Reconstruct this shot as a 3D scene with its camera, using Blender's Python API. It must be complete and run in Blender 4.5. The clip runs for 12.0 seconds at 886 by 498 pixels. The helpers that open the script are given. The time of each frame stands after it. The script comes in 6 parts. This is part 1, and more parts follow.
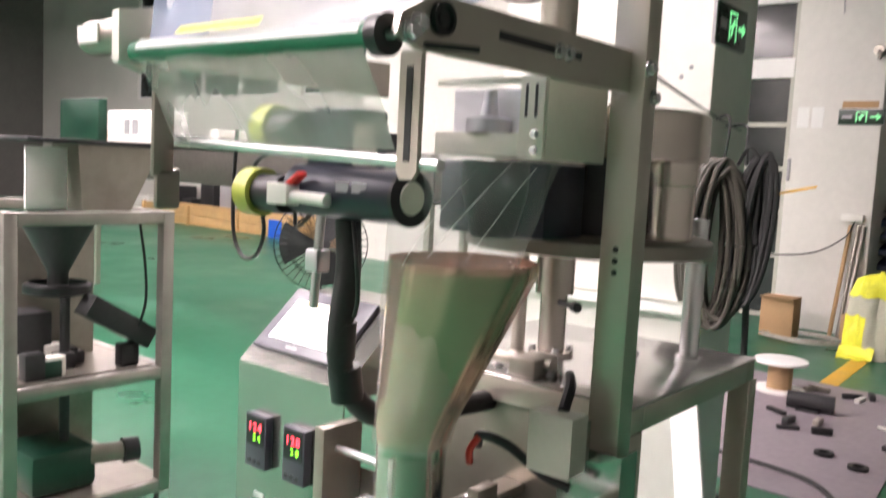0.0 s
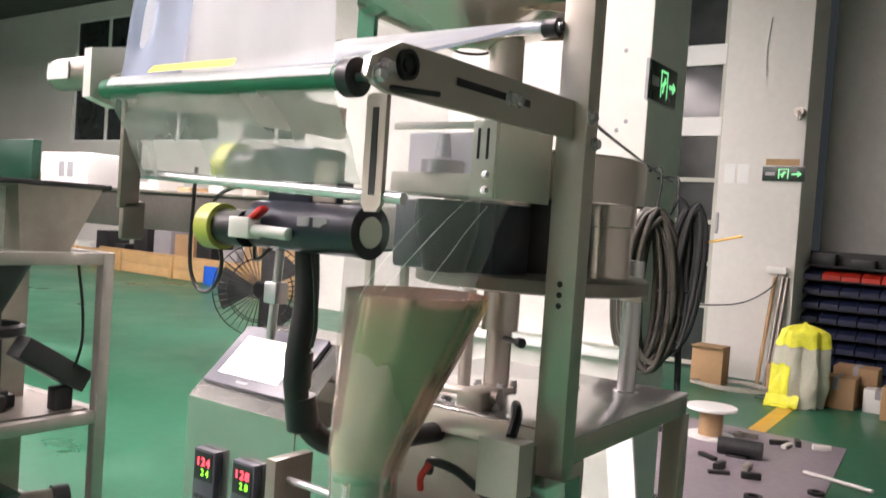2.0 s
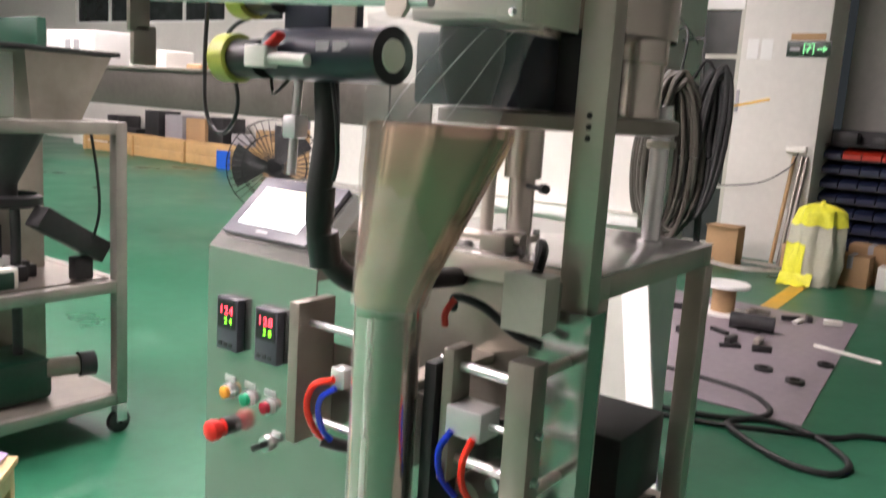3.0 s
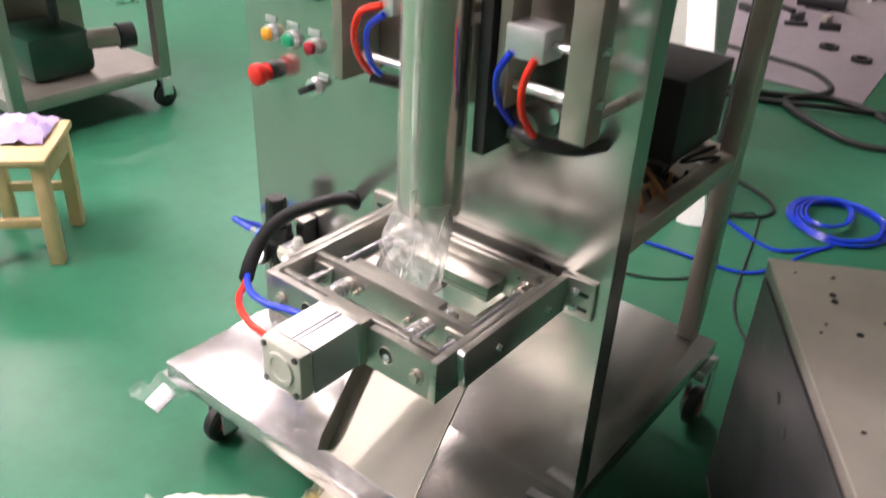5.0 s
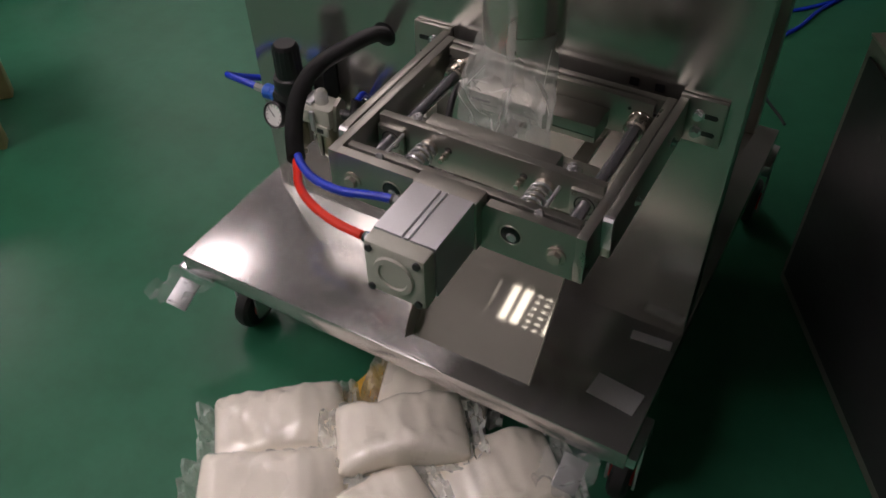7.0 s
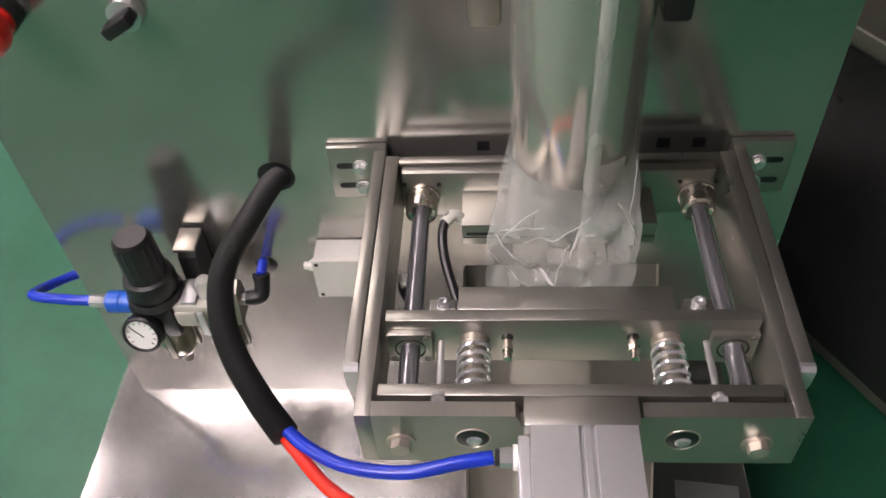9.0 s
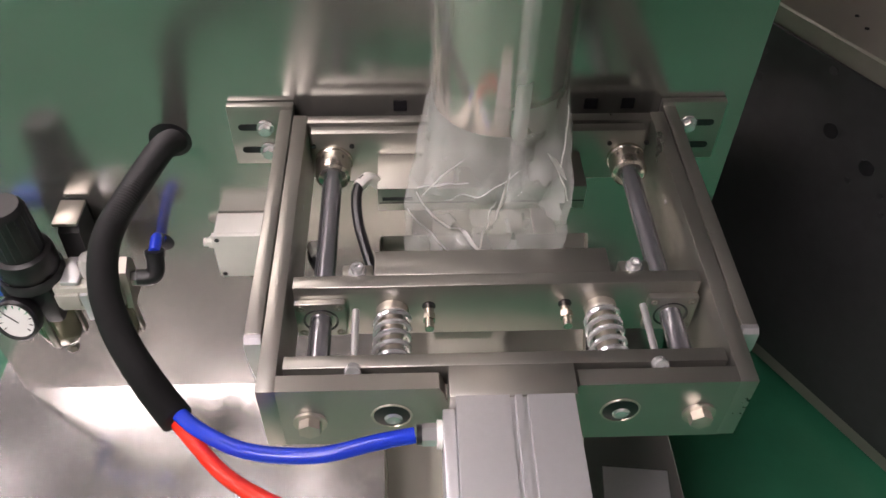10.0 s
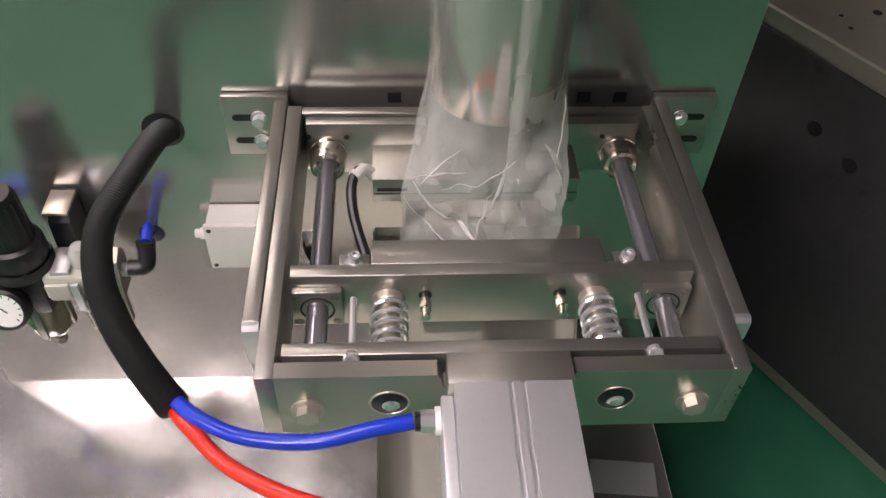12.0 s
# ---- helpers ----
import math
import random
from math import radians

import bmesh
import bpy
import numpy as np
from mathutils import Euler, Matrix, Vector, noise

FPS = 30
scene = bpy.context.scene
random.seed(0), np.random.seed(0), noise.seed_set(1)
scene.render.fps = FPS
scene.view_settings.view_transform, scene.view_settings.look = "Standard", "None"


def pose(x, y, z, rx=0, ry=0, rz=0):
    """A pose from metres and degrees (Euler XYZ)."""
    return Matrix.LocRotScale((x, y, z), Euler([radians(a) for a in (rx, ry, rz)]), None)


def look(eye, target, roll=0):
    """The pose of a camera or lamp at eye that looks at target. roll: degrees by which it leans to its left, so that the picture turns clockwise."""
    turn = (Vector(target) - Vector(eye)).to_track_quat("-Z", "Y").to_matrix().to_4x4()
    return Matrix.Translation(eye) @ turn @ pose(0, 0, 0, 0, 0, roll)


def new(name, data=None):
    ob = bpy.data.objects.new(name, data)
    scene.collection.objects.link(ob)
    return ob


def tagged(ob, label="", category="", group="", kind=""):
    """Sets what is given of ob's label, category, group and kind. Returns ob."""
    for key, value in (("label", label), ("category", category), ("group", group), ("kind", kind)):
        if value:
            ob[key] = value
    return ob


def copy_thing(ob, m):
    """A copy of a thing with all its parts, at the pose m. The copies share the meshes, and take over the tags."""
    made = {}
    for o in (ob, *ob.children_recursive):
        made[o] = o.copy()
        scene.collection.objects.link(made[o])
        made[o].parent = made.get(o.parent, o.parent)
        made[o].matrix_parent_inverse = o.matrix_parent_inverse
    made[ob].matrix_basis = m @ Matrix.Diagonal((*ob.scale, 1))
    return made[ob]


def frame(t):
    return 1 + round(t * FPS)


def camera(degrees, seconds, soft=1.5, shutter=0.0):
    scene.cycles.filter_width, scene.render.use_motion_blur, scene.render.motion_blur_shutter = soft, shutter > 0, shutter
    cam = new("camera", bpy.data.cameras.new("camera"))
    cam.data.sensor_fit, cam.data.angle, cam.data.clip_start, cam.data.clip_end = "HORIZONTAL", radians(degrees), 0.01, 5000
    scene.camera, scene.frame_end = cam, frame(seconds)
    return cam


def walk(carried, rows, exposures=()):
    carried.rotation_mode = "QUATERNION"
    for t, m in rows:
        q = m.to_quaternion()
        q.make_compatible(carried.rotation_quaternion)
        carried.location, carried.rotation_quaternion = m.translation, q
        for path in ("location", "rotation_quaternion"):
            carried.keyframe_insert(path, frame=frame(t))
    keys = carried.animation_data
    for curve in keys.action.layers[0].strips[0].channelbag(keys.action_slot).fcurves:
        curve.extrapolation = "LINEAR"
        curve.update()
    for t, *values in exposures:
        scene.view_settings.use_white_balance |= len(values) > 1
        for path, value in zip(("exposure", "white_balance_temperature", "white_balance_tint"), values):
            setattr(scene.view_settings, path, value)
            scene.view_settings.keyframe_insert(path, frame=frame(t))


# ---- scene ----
cam = camera(56.4, 12.0, 1.5, 0.5)
PATH = [
    (0, (0.704, -0.946, 1.558), (-0.563, 0.589, 1.363), 3.0),
    (0.5, (0.726, -0.99, 1.596), (-0.502, 0.589, 1.582), 2.6),
    (1, (0.737, -1.009, 1.597), (-0.468, 0.586, 1.662), 2.8),
    (1.5, (0.73, -1.006, 1.562), (-0.441, 0.615, 1.589), 3.4),
    (2, (0.724, -1.006, 1.54), (-0.434, 0.623, 1.474), 3.9),
    (2.5, (0.718, -1.005, 1.511), (-0.441, 0.617, 1.344), 3.9),
    (3, (0.7, -0.992, 1.464), (-0.452, 0.607, 1.126), 3.7),
    (3.2, (0.701, -0.993, 1.453), (-0.45, 0.591, 1.044), 3.5),
    (4.8, (0.686, -0.976, 1.368), (-0.382, 0.425, 0.42), 3.4),
    (5, (0.664, -0.964, 1.345), (-0.385, 0.399, 0.325), 3.1),
    (5.5, (0.546, -0.944, 1.326), (-0.407, 0.386, 0.175), 1.3),
    (6, (0.435, -0.932, 1.316), (-0.408, 0.386, 0.071), -0.5),
    (6.5, (0.376, -0.923, 1.297), (-0.391, 0.341, -0.05), -0.6),
    (7, (0.343, -0.903, 1.279), (-0.39, 0.312, -0.131), -1.8),
    (7.5, (0.253, -0.808, 1.28), (-0.446, 0.446, -0.111), -4.9),
    (7.7, (0.217, -0.766, 1.279), (-0.441, 0.527, -0.097), -5.6),
    (9.3, (-0.085, -0.608, 1.172), (-0.129, 0.742, -0.303), -2.8),
    (9.5, (-0.081, -0.602, 1.152), (-0.087, 0.753, -0.318), -1.5),
    (10, (-0.069, -0.606, 1.13), (0.002, 0.765, -0.325), 1.2),
    (10.5, (-0.075, -0.609, 1.125), (0.035, 0.758, -0.331), 2.7),
    (11, (-0.08, -0.612, 1.126), (0.038, 0.753, -0.331), 2.9),
    (11.5, (-0.082, -0.614, 1.127), (0.037, 0.756, -0.324), 3.0),
    (12, (-0.082, -0.614, 1.127), (0.039, 0.755, -0.326), 3.0),
]
EXPOSURE = [(0, 0.38), (3.2, 0.2), (5.0, 0.18), (5.5, -0.45), (6.0, -1.1), (6.5, -1.6), (7.0, -1.9), (7.5, -1.55), (9.3, -0.8), (12, -0.75)]
walk(cam, [(t, look(eye, target, roll)) for t, eye, target, roll in PATH], EXPOSURE)

# ---- world and lights ----
world = bpy.data.worlds.new("world")
scene.world = world
world.use_nodes = True
world.node_tree.nodes["Background"].inputs[0].default_value = (0.8, 0.9, 1.0, 1)
world.node_tree.nodes["Background"].inputs[1].default_value = 0.03
LAMP_POWER = 43.0


# ---- materials ----
def node_mat(name):
    m = bpy.data.materials.new(name)
    m.use_nodes = True
    nt = m.node_tree
    bs = nt.nodes["Principled BSDF"]
    return m, nt, bs


def coords(nt, scale=(1, 1, 1)):
    tc = nt.nodes.new("ShaderNodeTexCoord")
    mp = nt.nodes.new("ShaderNodeMapping")
    mp.inputs["Scale"].default_value = scale
    nt.links.new(tc.outputs["Object"], mp.inputs["Vector"])
    return mp.outputs["Vector"]


def noise_node(nt, vec, scale, detail=4, rough=0.55):
    n = nt.nodes.new("ShaderNodeTexNoise")
    n.inputs["Scale"].default_value = scale
    n.inputs["Detail"].default_value = detail
    n.inputs["Roughness"].default_value = rough
    nt.links.new(vec, n.inputs["Vector"])
    return n.outputs["Fac"]


def ramp(nt, fac, stops):
    r = nt.nodes.new("ShaderNodeValToRGB")
    r.color_ramp.elements[0].position, r.color_ramp.elements[0].color = stops[0][0], (*stops[0][1], 1)
    r.color_ramp.elements[1].position, r.color_ramp.elements[1].color = stops[-1][0], (*stops[-1][1], 1)
    for p, c in stops[1:-1]:
        r.color_ramp.elements.new(p).color = (*c, 1)
    nt.links.new(fac, r.inputs["Fac"])
    return r.outputs["Color"]


def span(nt, fac, lo, hi):
    n = nt.nodes.new("ShaderNodeMapRange")
    n.inputs["From Min"].default_value, n.inputs["From Max"].default_value = 0.3, 0.7
    n.inputs["To Min"].default_value, n.inputs["To Max"].default_value = lo, hi
    nt.links.new(fac, n.inputs["Value"])
    return n.outputs["Result"]


def bump(nt, fac, bs, strength, dist=0.002):
    b = nt.nodes.new("ShaderNodeBump")
    b.inputs["Strength"].default_value, b.inputs["Distance"].default_value = strength, dist
    nt.links.new(fac, b.inputs["Height"])
    nt.links.new(b.outputs["Normal"], bs.inputs["Normal"])


def tint(c, k):
    return tuple(min(1.0, v * k) for v in c)


def solid(name, col, rough=0.5, metal=0.0, vary=0.15, grain=60.0, relief=0.1, coat=0.0, big=3.0):
    """A surface with a base colour varied at two scales, uneven gloss and a fine grain."""
    m, nt, bs = node_mat(name)
    v = coords(nt)
    a, b = noise_node(nt, v, big, 5), noise_node(nt, v, grain, 3)
    mix = nt.nodes.new("ShaderNodeMath")
    mix.operation = "MULTIPLY_ADD"
    mix.inputs[1].default_value, mix.inputs[2].default_value = 0.35, 0.0
    nt.links.new(b, mix.inputs[0])
    add = nt.nodes.new("ShaderNodeMath")
    add.operation = "MULTIPLY_ADD"
    add.inputs[1].default_value = 0.65
    nt.links.new(a, add.inputs[0])
    nt.links.new(mix.outputs[0], add.inputs[2])
    c = ramp(nt, add.outputs[0], [(0.3, tint(col, 1 - vary)), (0.7, tint(col, 1 + vary))])
    nt.links.new(c, bs.inputs["Base Color"])
    nt.links.new(span(nt, a, max(0.03, rough * 0.8), min(1, rough * 1.2)), bs.inputs["Roughness"])
    bs.inputs["Metallic"].default_value = metal
    if coat:
        bs.inputs["Coat Weight"].default_value = coat
        bs.inputs["Coat Roughness"].default_value = 0.1
    if relief:
        bump(nt, b, bs, relief)
    return m


def steel(name, col=(0.52, 0.48, 0.42), rough=0.38, grainscale=(4, 4, 120), relief=0.02, vary=0.1, metal=0.7):
    """Brushed stainless steel: streaks along the brushing, smudges and uneven gloss."""
    m, nt, bs = node_mat(name)
    streak = noise_node(nt, coords(nt, grainscale), 3.0, 3, 0.6)
    v = coords(nt)
    smudge = noise_node(nt, v, 6.0, 5, 0.6)
    c = ramp(nt, smudge, [(0.3, tint(col, 1 - vary)), (0.7, tint(col, 1 + vary))])
    nt.links.new(c, bs.inputs["Base Color"])
    bs.inputs["Metallic"].default_value = metal
    add = nt.nodes.new("ShaderNodeMath")
    add.operation = "MULTIPLY_ADD"
    add.inputs[1].default_value = 0.14
    nt.links.new(streak, add.inputs[0])
    nt.links.new(smudge, add.inputs[2])
    r = nt.nodes.new("ShaderNodeMapRange")
    r.inputs["From Min"].default_value, r.inputs["From Max"].default_value = 0.4, 0.9
    r.inputs["To Min"].default_value, r.inputs["To Max"].default_value = rough * 0.75, rough * 1.3
    nt.links.new(add.outputs[0], r.inputs["Value"])
    nt.links.new(r.outputs[0], bs.inputs["Roughness"])
    if relief > 0.02:
        bump(nt, streak, bs, relief, 0.001)
    return m


def film_mat(name, clear=0.78, col=(0.85, 0.88, 0.86), rough=0.08, wrinkle=25.0, relief=0.35, milk=0.35):
    """Thin plastic film: mostly see-through, a little milky, with gloss on its wrinkles."""
    m, nt, bs = node_mat(name)
    out = nt.nodes["Material Output"]
    v = coords(nt, (1, 1, 0.35))
    w = noise_node(nt, v, wrinkle, 3, 0.5)
    bs.inputs["Base Color"].default_value = (*col, 1)
    bs.inputs["Roughness"].default_value = rough
    bs.inputs["Specular IOR Level"].default_value = 0.9
    bump(nt, w, bs, relief, 0.01)
    tr = nt.nodes.new("ShaderNodeBsdfTransparent")
    tl = nt.nodes.new("ShaderNodeBsdfTranslucent")
    tl.inputs["Color"].default_value = (*col, 1)
    m1, m2 = nt.nodes.new("ShaderNodeMixShader"), nt.nodes.new("ShaderNodeMixShader")
    m1.inputs[0].default_value = milk
    nt.links.new(bs.outputs[0], m1.inputs[1])
    nt.links.new(tl.outputs[0], m1.inputs[2])
    nt.links.new(span(nt, w, clear - 0.1, clear + 0.08), m2.inputs[0])
    nt.links.new(m1.outputs[0], m2.inputs[1])
    nt.links.new(tr.outputs[0], m2.inputs[2])
    nt.links.new(m2.outputs[0], out.inputs["Surface"])
    return m


def glow(name, col, strength):
    m, nt, bs = node_mat(name)
    bs.inputs["Base Color"].default_value = (*tint(col, 0.5), 1)
    bs.inputs["Emission Color"].default_value = (*col, 1)
    bs.inputs["Emission Strength"].default_value = strength
    return m


def floor_mat():
    m, nt, bs = node_mat("epoxy_floor")
    v = coords(nt)
    a, b = noise_node(nt, v, 0.6, 6, 0.6), noise_node(nt, v, 9.0, 5, 0.65)
    c1 = ramp(nt, a, [(0.3, (0.018, 0.112, 0.058)), (0.52, (0.027, 0.142, 0.077)), (0.72, (0.055, 0.195, 0.120))])
    c2 = ramp(nt, b, [(0.35, (0.82, 0.84, 0.82)), (0.6, (1, 1, 1))])
    mx = nt.nodes.new("ShaderNodeMix")
    mx.data_type, mx.blend_type = "RGBA", "MULTIPLY"
    mx.inputs[0].default_value = 0.8
    nt.links.new(c1, mx.inputs[6])
    nt.links.new(c2, mx.inputs[7])
    nt.links.new(mx.outputs[2], bs.inputs["Base Color"])
    nt.links.new(span(nt, a, 0.24, 0.46), bs.inputs["Roughness"])
    bs.inputs["Specular IOR Level"].default_value = 0.32
    bump(nt, noise_node(nt, v, 30.0, 3), bs, 0.05, 0.003)
    return m


FLOOR = floor_mat()
STEEL = steel("brushed_steel")
STEEL_PANEL = steel("panel_steel", (0.48, 0.475, 0.45), 0.22, (40, 3, 1.2), 0.02, metal=0.88)
STEEL_BASE = steel("base_steel", (0.55, 0.535, 0.53), 0.21, (3, 60, 3), 0.02, metal=0.88)
STEEL_DARK = steel("worn_steel", (0.30, 0.275, 0.24), 0.38, (30, 30, 30), 0.03, 0.2)
STEEL_MILL = steel("milled_steel", (0.41, 0.40, 0.365), 0.36, (60, 8, 60), 0.02, metal=0.88)
CHROME = steel("chrome", (0.75, 0.75, 0.76), 0.10, (8, 8, 8), 0.01, 0.05)
CHUTE = steel("chute_steel", (0.55, 0.52, 0.47), 0.035, (4, 4, 40), 0.01, 0.06)
MIRROR = steel("polished_steel", (0.58, 0.53, 0.47), 0.09, (4, 4, 40), 0.01, 0.06)
# Funnel's warm tint stands in for brown reflections, against the mirrored green floor.
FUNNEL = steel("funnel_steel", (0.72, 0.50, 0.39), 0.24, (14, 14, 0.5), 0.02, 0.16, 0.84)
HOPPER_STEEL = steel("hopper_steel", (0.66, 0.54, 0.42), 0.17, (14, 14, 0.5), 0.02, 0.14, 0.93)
FRAME_STEEL = steel("tube_frame_steel", (0.36, 0.34, 0.31), 0.40, (30, 30, 6), 0.02, 0.15)
ALU = solid("anodised_aluminium", (0.62, 0.62, 0.64), 0.38, 0.75, 0.04, 200, 0.05)
GREYBOX = solid("grey_paint", (0.47, 0.47, 0.41), 0.45, 0, 0.06, 120, 0.08)
BEIGE = solid("beige_metal", (0.72, 0.70, 0.60), 0.4, 0.05, 0.06, 120, 0.06)
BLACK = solid("black_plastic", (0.012, 0.012, 0.014), 0.38, 0, 0.3, 90, 0.06)
RUBBER = solid("black_rubber", (0.016, 0.016, 0.017), 0.55, 0, 0.3, 70, 0.2)
DARK = solid("dark_paint", (0.03, 0.03, 0.032), 0.45, 0.2, 0.3, 50, 0.1)
NAVY = solid("navy_metal", (0.014, 0.018, 0.03), 0.35, 0.2, 0.3, 50, 0.1)
GREEN_DARK = solid("dark_green_paint", (0.01, 0.05, 0.03), 0.4, 0.1, 0.3, 50, 0.1)
GREEN = solid("green_roller", (0.01, 0.14, 0.07), 0.35, 0, 0.2, 60, 0.05)
WALL = solid("painted_wall", (0.72, 0.70, 0.66), 0.75, 0, 0.08, 14, 0.15, big=0.8)
WALL_GREY = solid("grey_wall", (0.46, 0.45, 0.42), 0.8, 0, 0.12, 14, 0.15, big=0.7)
WHITE = solid("white_paint", (0.82, 0.82, 0.80), 0.45, 0, 0.04, 60, 0.05)
WHITE_PL = solid("white_plastic", (0.78, 0.77, 0.72), 0.4, 0, 0.04, 60, 0.05)
WALL_DARK = solid("unseen_dark_wall", (0.15, 0.145, 0.135), 0.7, 0, 0.15, 10, 0.1)
WALL_MID = solid("unseen_grey_wall", (0.24, 0.235, 0.22), 0.7, 0, 0.15, 10, 0.1)
ROD = steel("hard_chrome_rod", (0.32, 0.32, 0.35), 0.10, (4, 40, 4), 0.01, 0.08)
CEIL = solid("ceiling_paint", (0.10, 0.10, 0.095), 0.85, 0, 0.1, 10, 0.1)
GLASS_DARK = solid("dark_window", (0.03, 0.035, 0.035), 0.12, 0, 0.3, 3, 0.02)
RED = solid("red_plastic", (0.62, 0.02, 0.015), 0.3, 0, 0.08, 60, 0.02)
RED_HOSE = solid("red_hose", (0.75, 0.03, 0.016), 0.22, 0, 0.06, 60, 0.02)
BLUE_HOSE = solid("blue_hose", (0.012, 0.04, 0.52), 0.2, 0, 0.08, 60, 0.02)
BLUE = solid("blue_plastic", (0.02, 0.12, 0.60), 0.35, 0, 0.1, 60, 0.05)
AMBER = solid("amber_plastic", (0.75, 0.33, 0.04), 0.25, 0, 0.08, 60, 0.02)
GREEN_BTN = solid("green_plastic", (0.02, 0.33, 0.16), 0.25, 0, 0.08, 60, 0.02)
DARKRED = solid("dark_red_plastic", (0.30, 0.012, 0.03), 0.25, 0, 0.08, 60, 0.02)
BEZEL = solid("bezel_plastic", (0.06, 0.06, 0.08), 0.35, 0, 0.1, 80, 0.05)
CARD = solid("cardboard", (0.42, 0.27, 0.14), 0.8, 0, 0.12, 40, 0.15)
WOOD = solid("pale_wood", (0.55, 0.36, 0.16), 0.6, 0, 0.2, 30, 0.15)
WOOD_LIGHT = solid("stool_wood", (0.62, 0.46, 0.24), 0.5, 0, 0.15, 30, 0.1)
GOLD = solid("ochre_board", (0.55, 0.34, 0.05), 0.4, 0, 0.15, 30, 0.1)
YELLOW_PAINT = solid("yellow_line_paint", (0.72, 0.42, 0.05), 0.5, 0, 0.2, 25, 0.1)
SACK = solid("yellow_sack", (0.78, 0.78, 0.06), 0.45, 0, 0.2, 40, 0.25)
POWDER = solid("white_powder_bag", (0.86, 0.81, 0.71), 0.3, 0, 0.05, 25, 0.12, coat=0.8)
BIN_BLUE = solid("navy_bin_plastic", (0.018, 0.025, 0.065), 0.45, 0, 0.2, 40, 0.06)
BIN_RED = solid("red_bin_plastic", (0.5, 0.03, 0.015), 0.45, 0, 0.15, 40, 0.06)
SHEET = solid("grey_floor_sheet", (0.30, 0.26, 0.29), 0.5, 0.1, 0.2, 20, 0.15)
PURPLE = solid("lilac_cloth", (0.45, 0.36, 0.62), 0.8, 0, 0.15, 40, 0.3)
OLIVE = solid("yellow_green_ribbon", (0.36, 0.40, 0.07), 0.3, 0, 0.15, 40, 0.1)
COPPER = solid("brown_cable", (0.35, 0.18, 0.07), 0.45, 0, 0.2, 40, 0.1)
CABLE_GREY = solid("grey_cable", (0.060, 0.055, 0.046), 0.30, 0, 0.3, 30, 0.1)
GREY_TAPE = solid("grey_tape", (0.35, 0.34, 0.36), 0.4, 0, 0.1, 30, 0.1)
TUBE_STEEL = steel("tube_steel", (0.60, 0.55, 0.49), 0.15, (4, 4, 40), 0.01, 0.06, 0.97)
CUP_STEEL = steel("cup_steel", (0.66, 0.61, 0.54), 0.22, (4, 4, 40), 0.01, 0.06, 0.95)
BOWL = solid("smoky_bowl", (0.20, 0.19, 0.12), 0.12, 0.3, 0.2, 30, 0.03, coat=0.6)
SIGHT = film_mat("sight_plastic", 0.45, (0.8, 0.8, 0.76), 0.06, 20.0, 0.05, 0.3)
FILM_SLEEVE = film_mat("sleeve_film", 0.91, (0.88, 0.90, 0.87), 0.05, 9.0, 0.2, 0.15)
SACK_PALE = solid("pale_sack_print", (0.50, 0.50, 0.40), 0.5, 0, 0.15, 40, 0.2)
FILM_FRONT = film_mat("front_film", 0.64, (0.78, 0.80, 0.75), 0.05, 9.0, 0.7, 0.15)
FILM = film_mat("clear_film", 0.80, (0.85, 0.87, 0.84), 0.07, 20.0, 0.35, 0.25)
FILM_BAG = film_mat("bag_film", 0.72, (0.90, 0.92, 0.89), 0.05, 22.0, 0.9, 0.12)
FILM_EDGE = film_mat("crinkled_edge_film", 0.62, (0.86, 0.90, 0.86), 0.05, 60.0, 0.8, 0.2)
FILM_HAZE = film_mat("hazy_film", 0.80, (0.80, 0.84, 0.84), 0.08, 10.0, 0.4, 0.15)
FILM_WEB = film_mat("film_web", 0.14, (0.93, 0.93, 0.97), 0.2, 8.0, 0.15, 0.5)
# Milky white: the glint of film creases is put into the colour.
FILM_GLINT = film_mat("crease_glint_film", 0.22, (0.9, 0.9, 0.88), 0.1, 30.0, 0.1, 0.3)
FILM_BLUE = film_mat("blue_tinted_film", 0.28, (0.48, 0.56, 0.75), 0.2, 8.0, 0.15, 0.4)
LCD = glow("lcd_screen", (0.97, 0.97, 1.0), 1.6)
LED_RED = glow("red_led", (1.0, 0.05, 0.08), 4.0)
LED_GREEN = glow("green_led", (0.25, 1.0, 0.03), 2.5)
SIGN_GREEN = glow("sign_green", (0.25, 0.85, 0.35), 0.8)
SIGN_DARK = solid("sign_face", (0.012, 0.03, 0.018), 0.3, 0, 0.2, 40, 0.02)
TUBE_LIGHT = glow("tube_light", (1.0, 0.86, 0.87), LAMP_POWER)


# ---- building helpers ----
def bm_box(bm, lo, hi, bev=0.0, m=None):
    lo, hi = Vector(lo), Vector(hi)
    r = bmesh.ops.create_cube(bm, size=1.0)
    vs = r["verts"]
    for v in vs:
        v.co = Vector(((lo[i] + hi[i]) / 2 + v.co[i] * (hi[i] - lo[i]) for i in range(3)))
    if bev:
        es = list({e for v in vs for e in v.link_edges})
        vs = list({v for f in bmesh.ops.bevel(bm, geom=es, offset=bev, segments=2, affect="EDGES", profile=0.5)["faces"] for v in f.verts} | {v for v in vs if v.is_valid})
    if m is not None:
        bmesh.ops.transform(bm, matrix=m, verts=vs)
    return bm


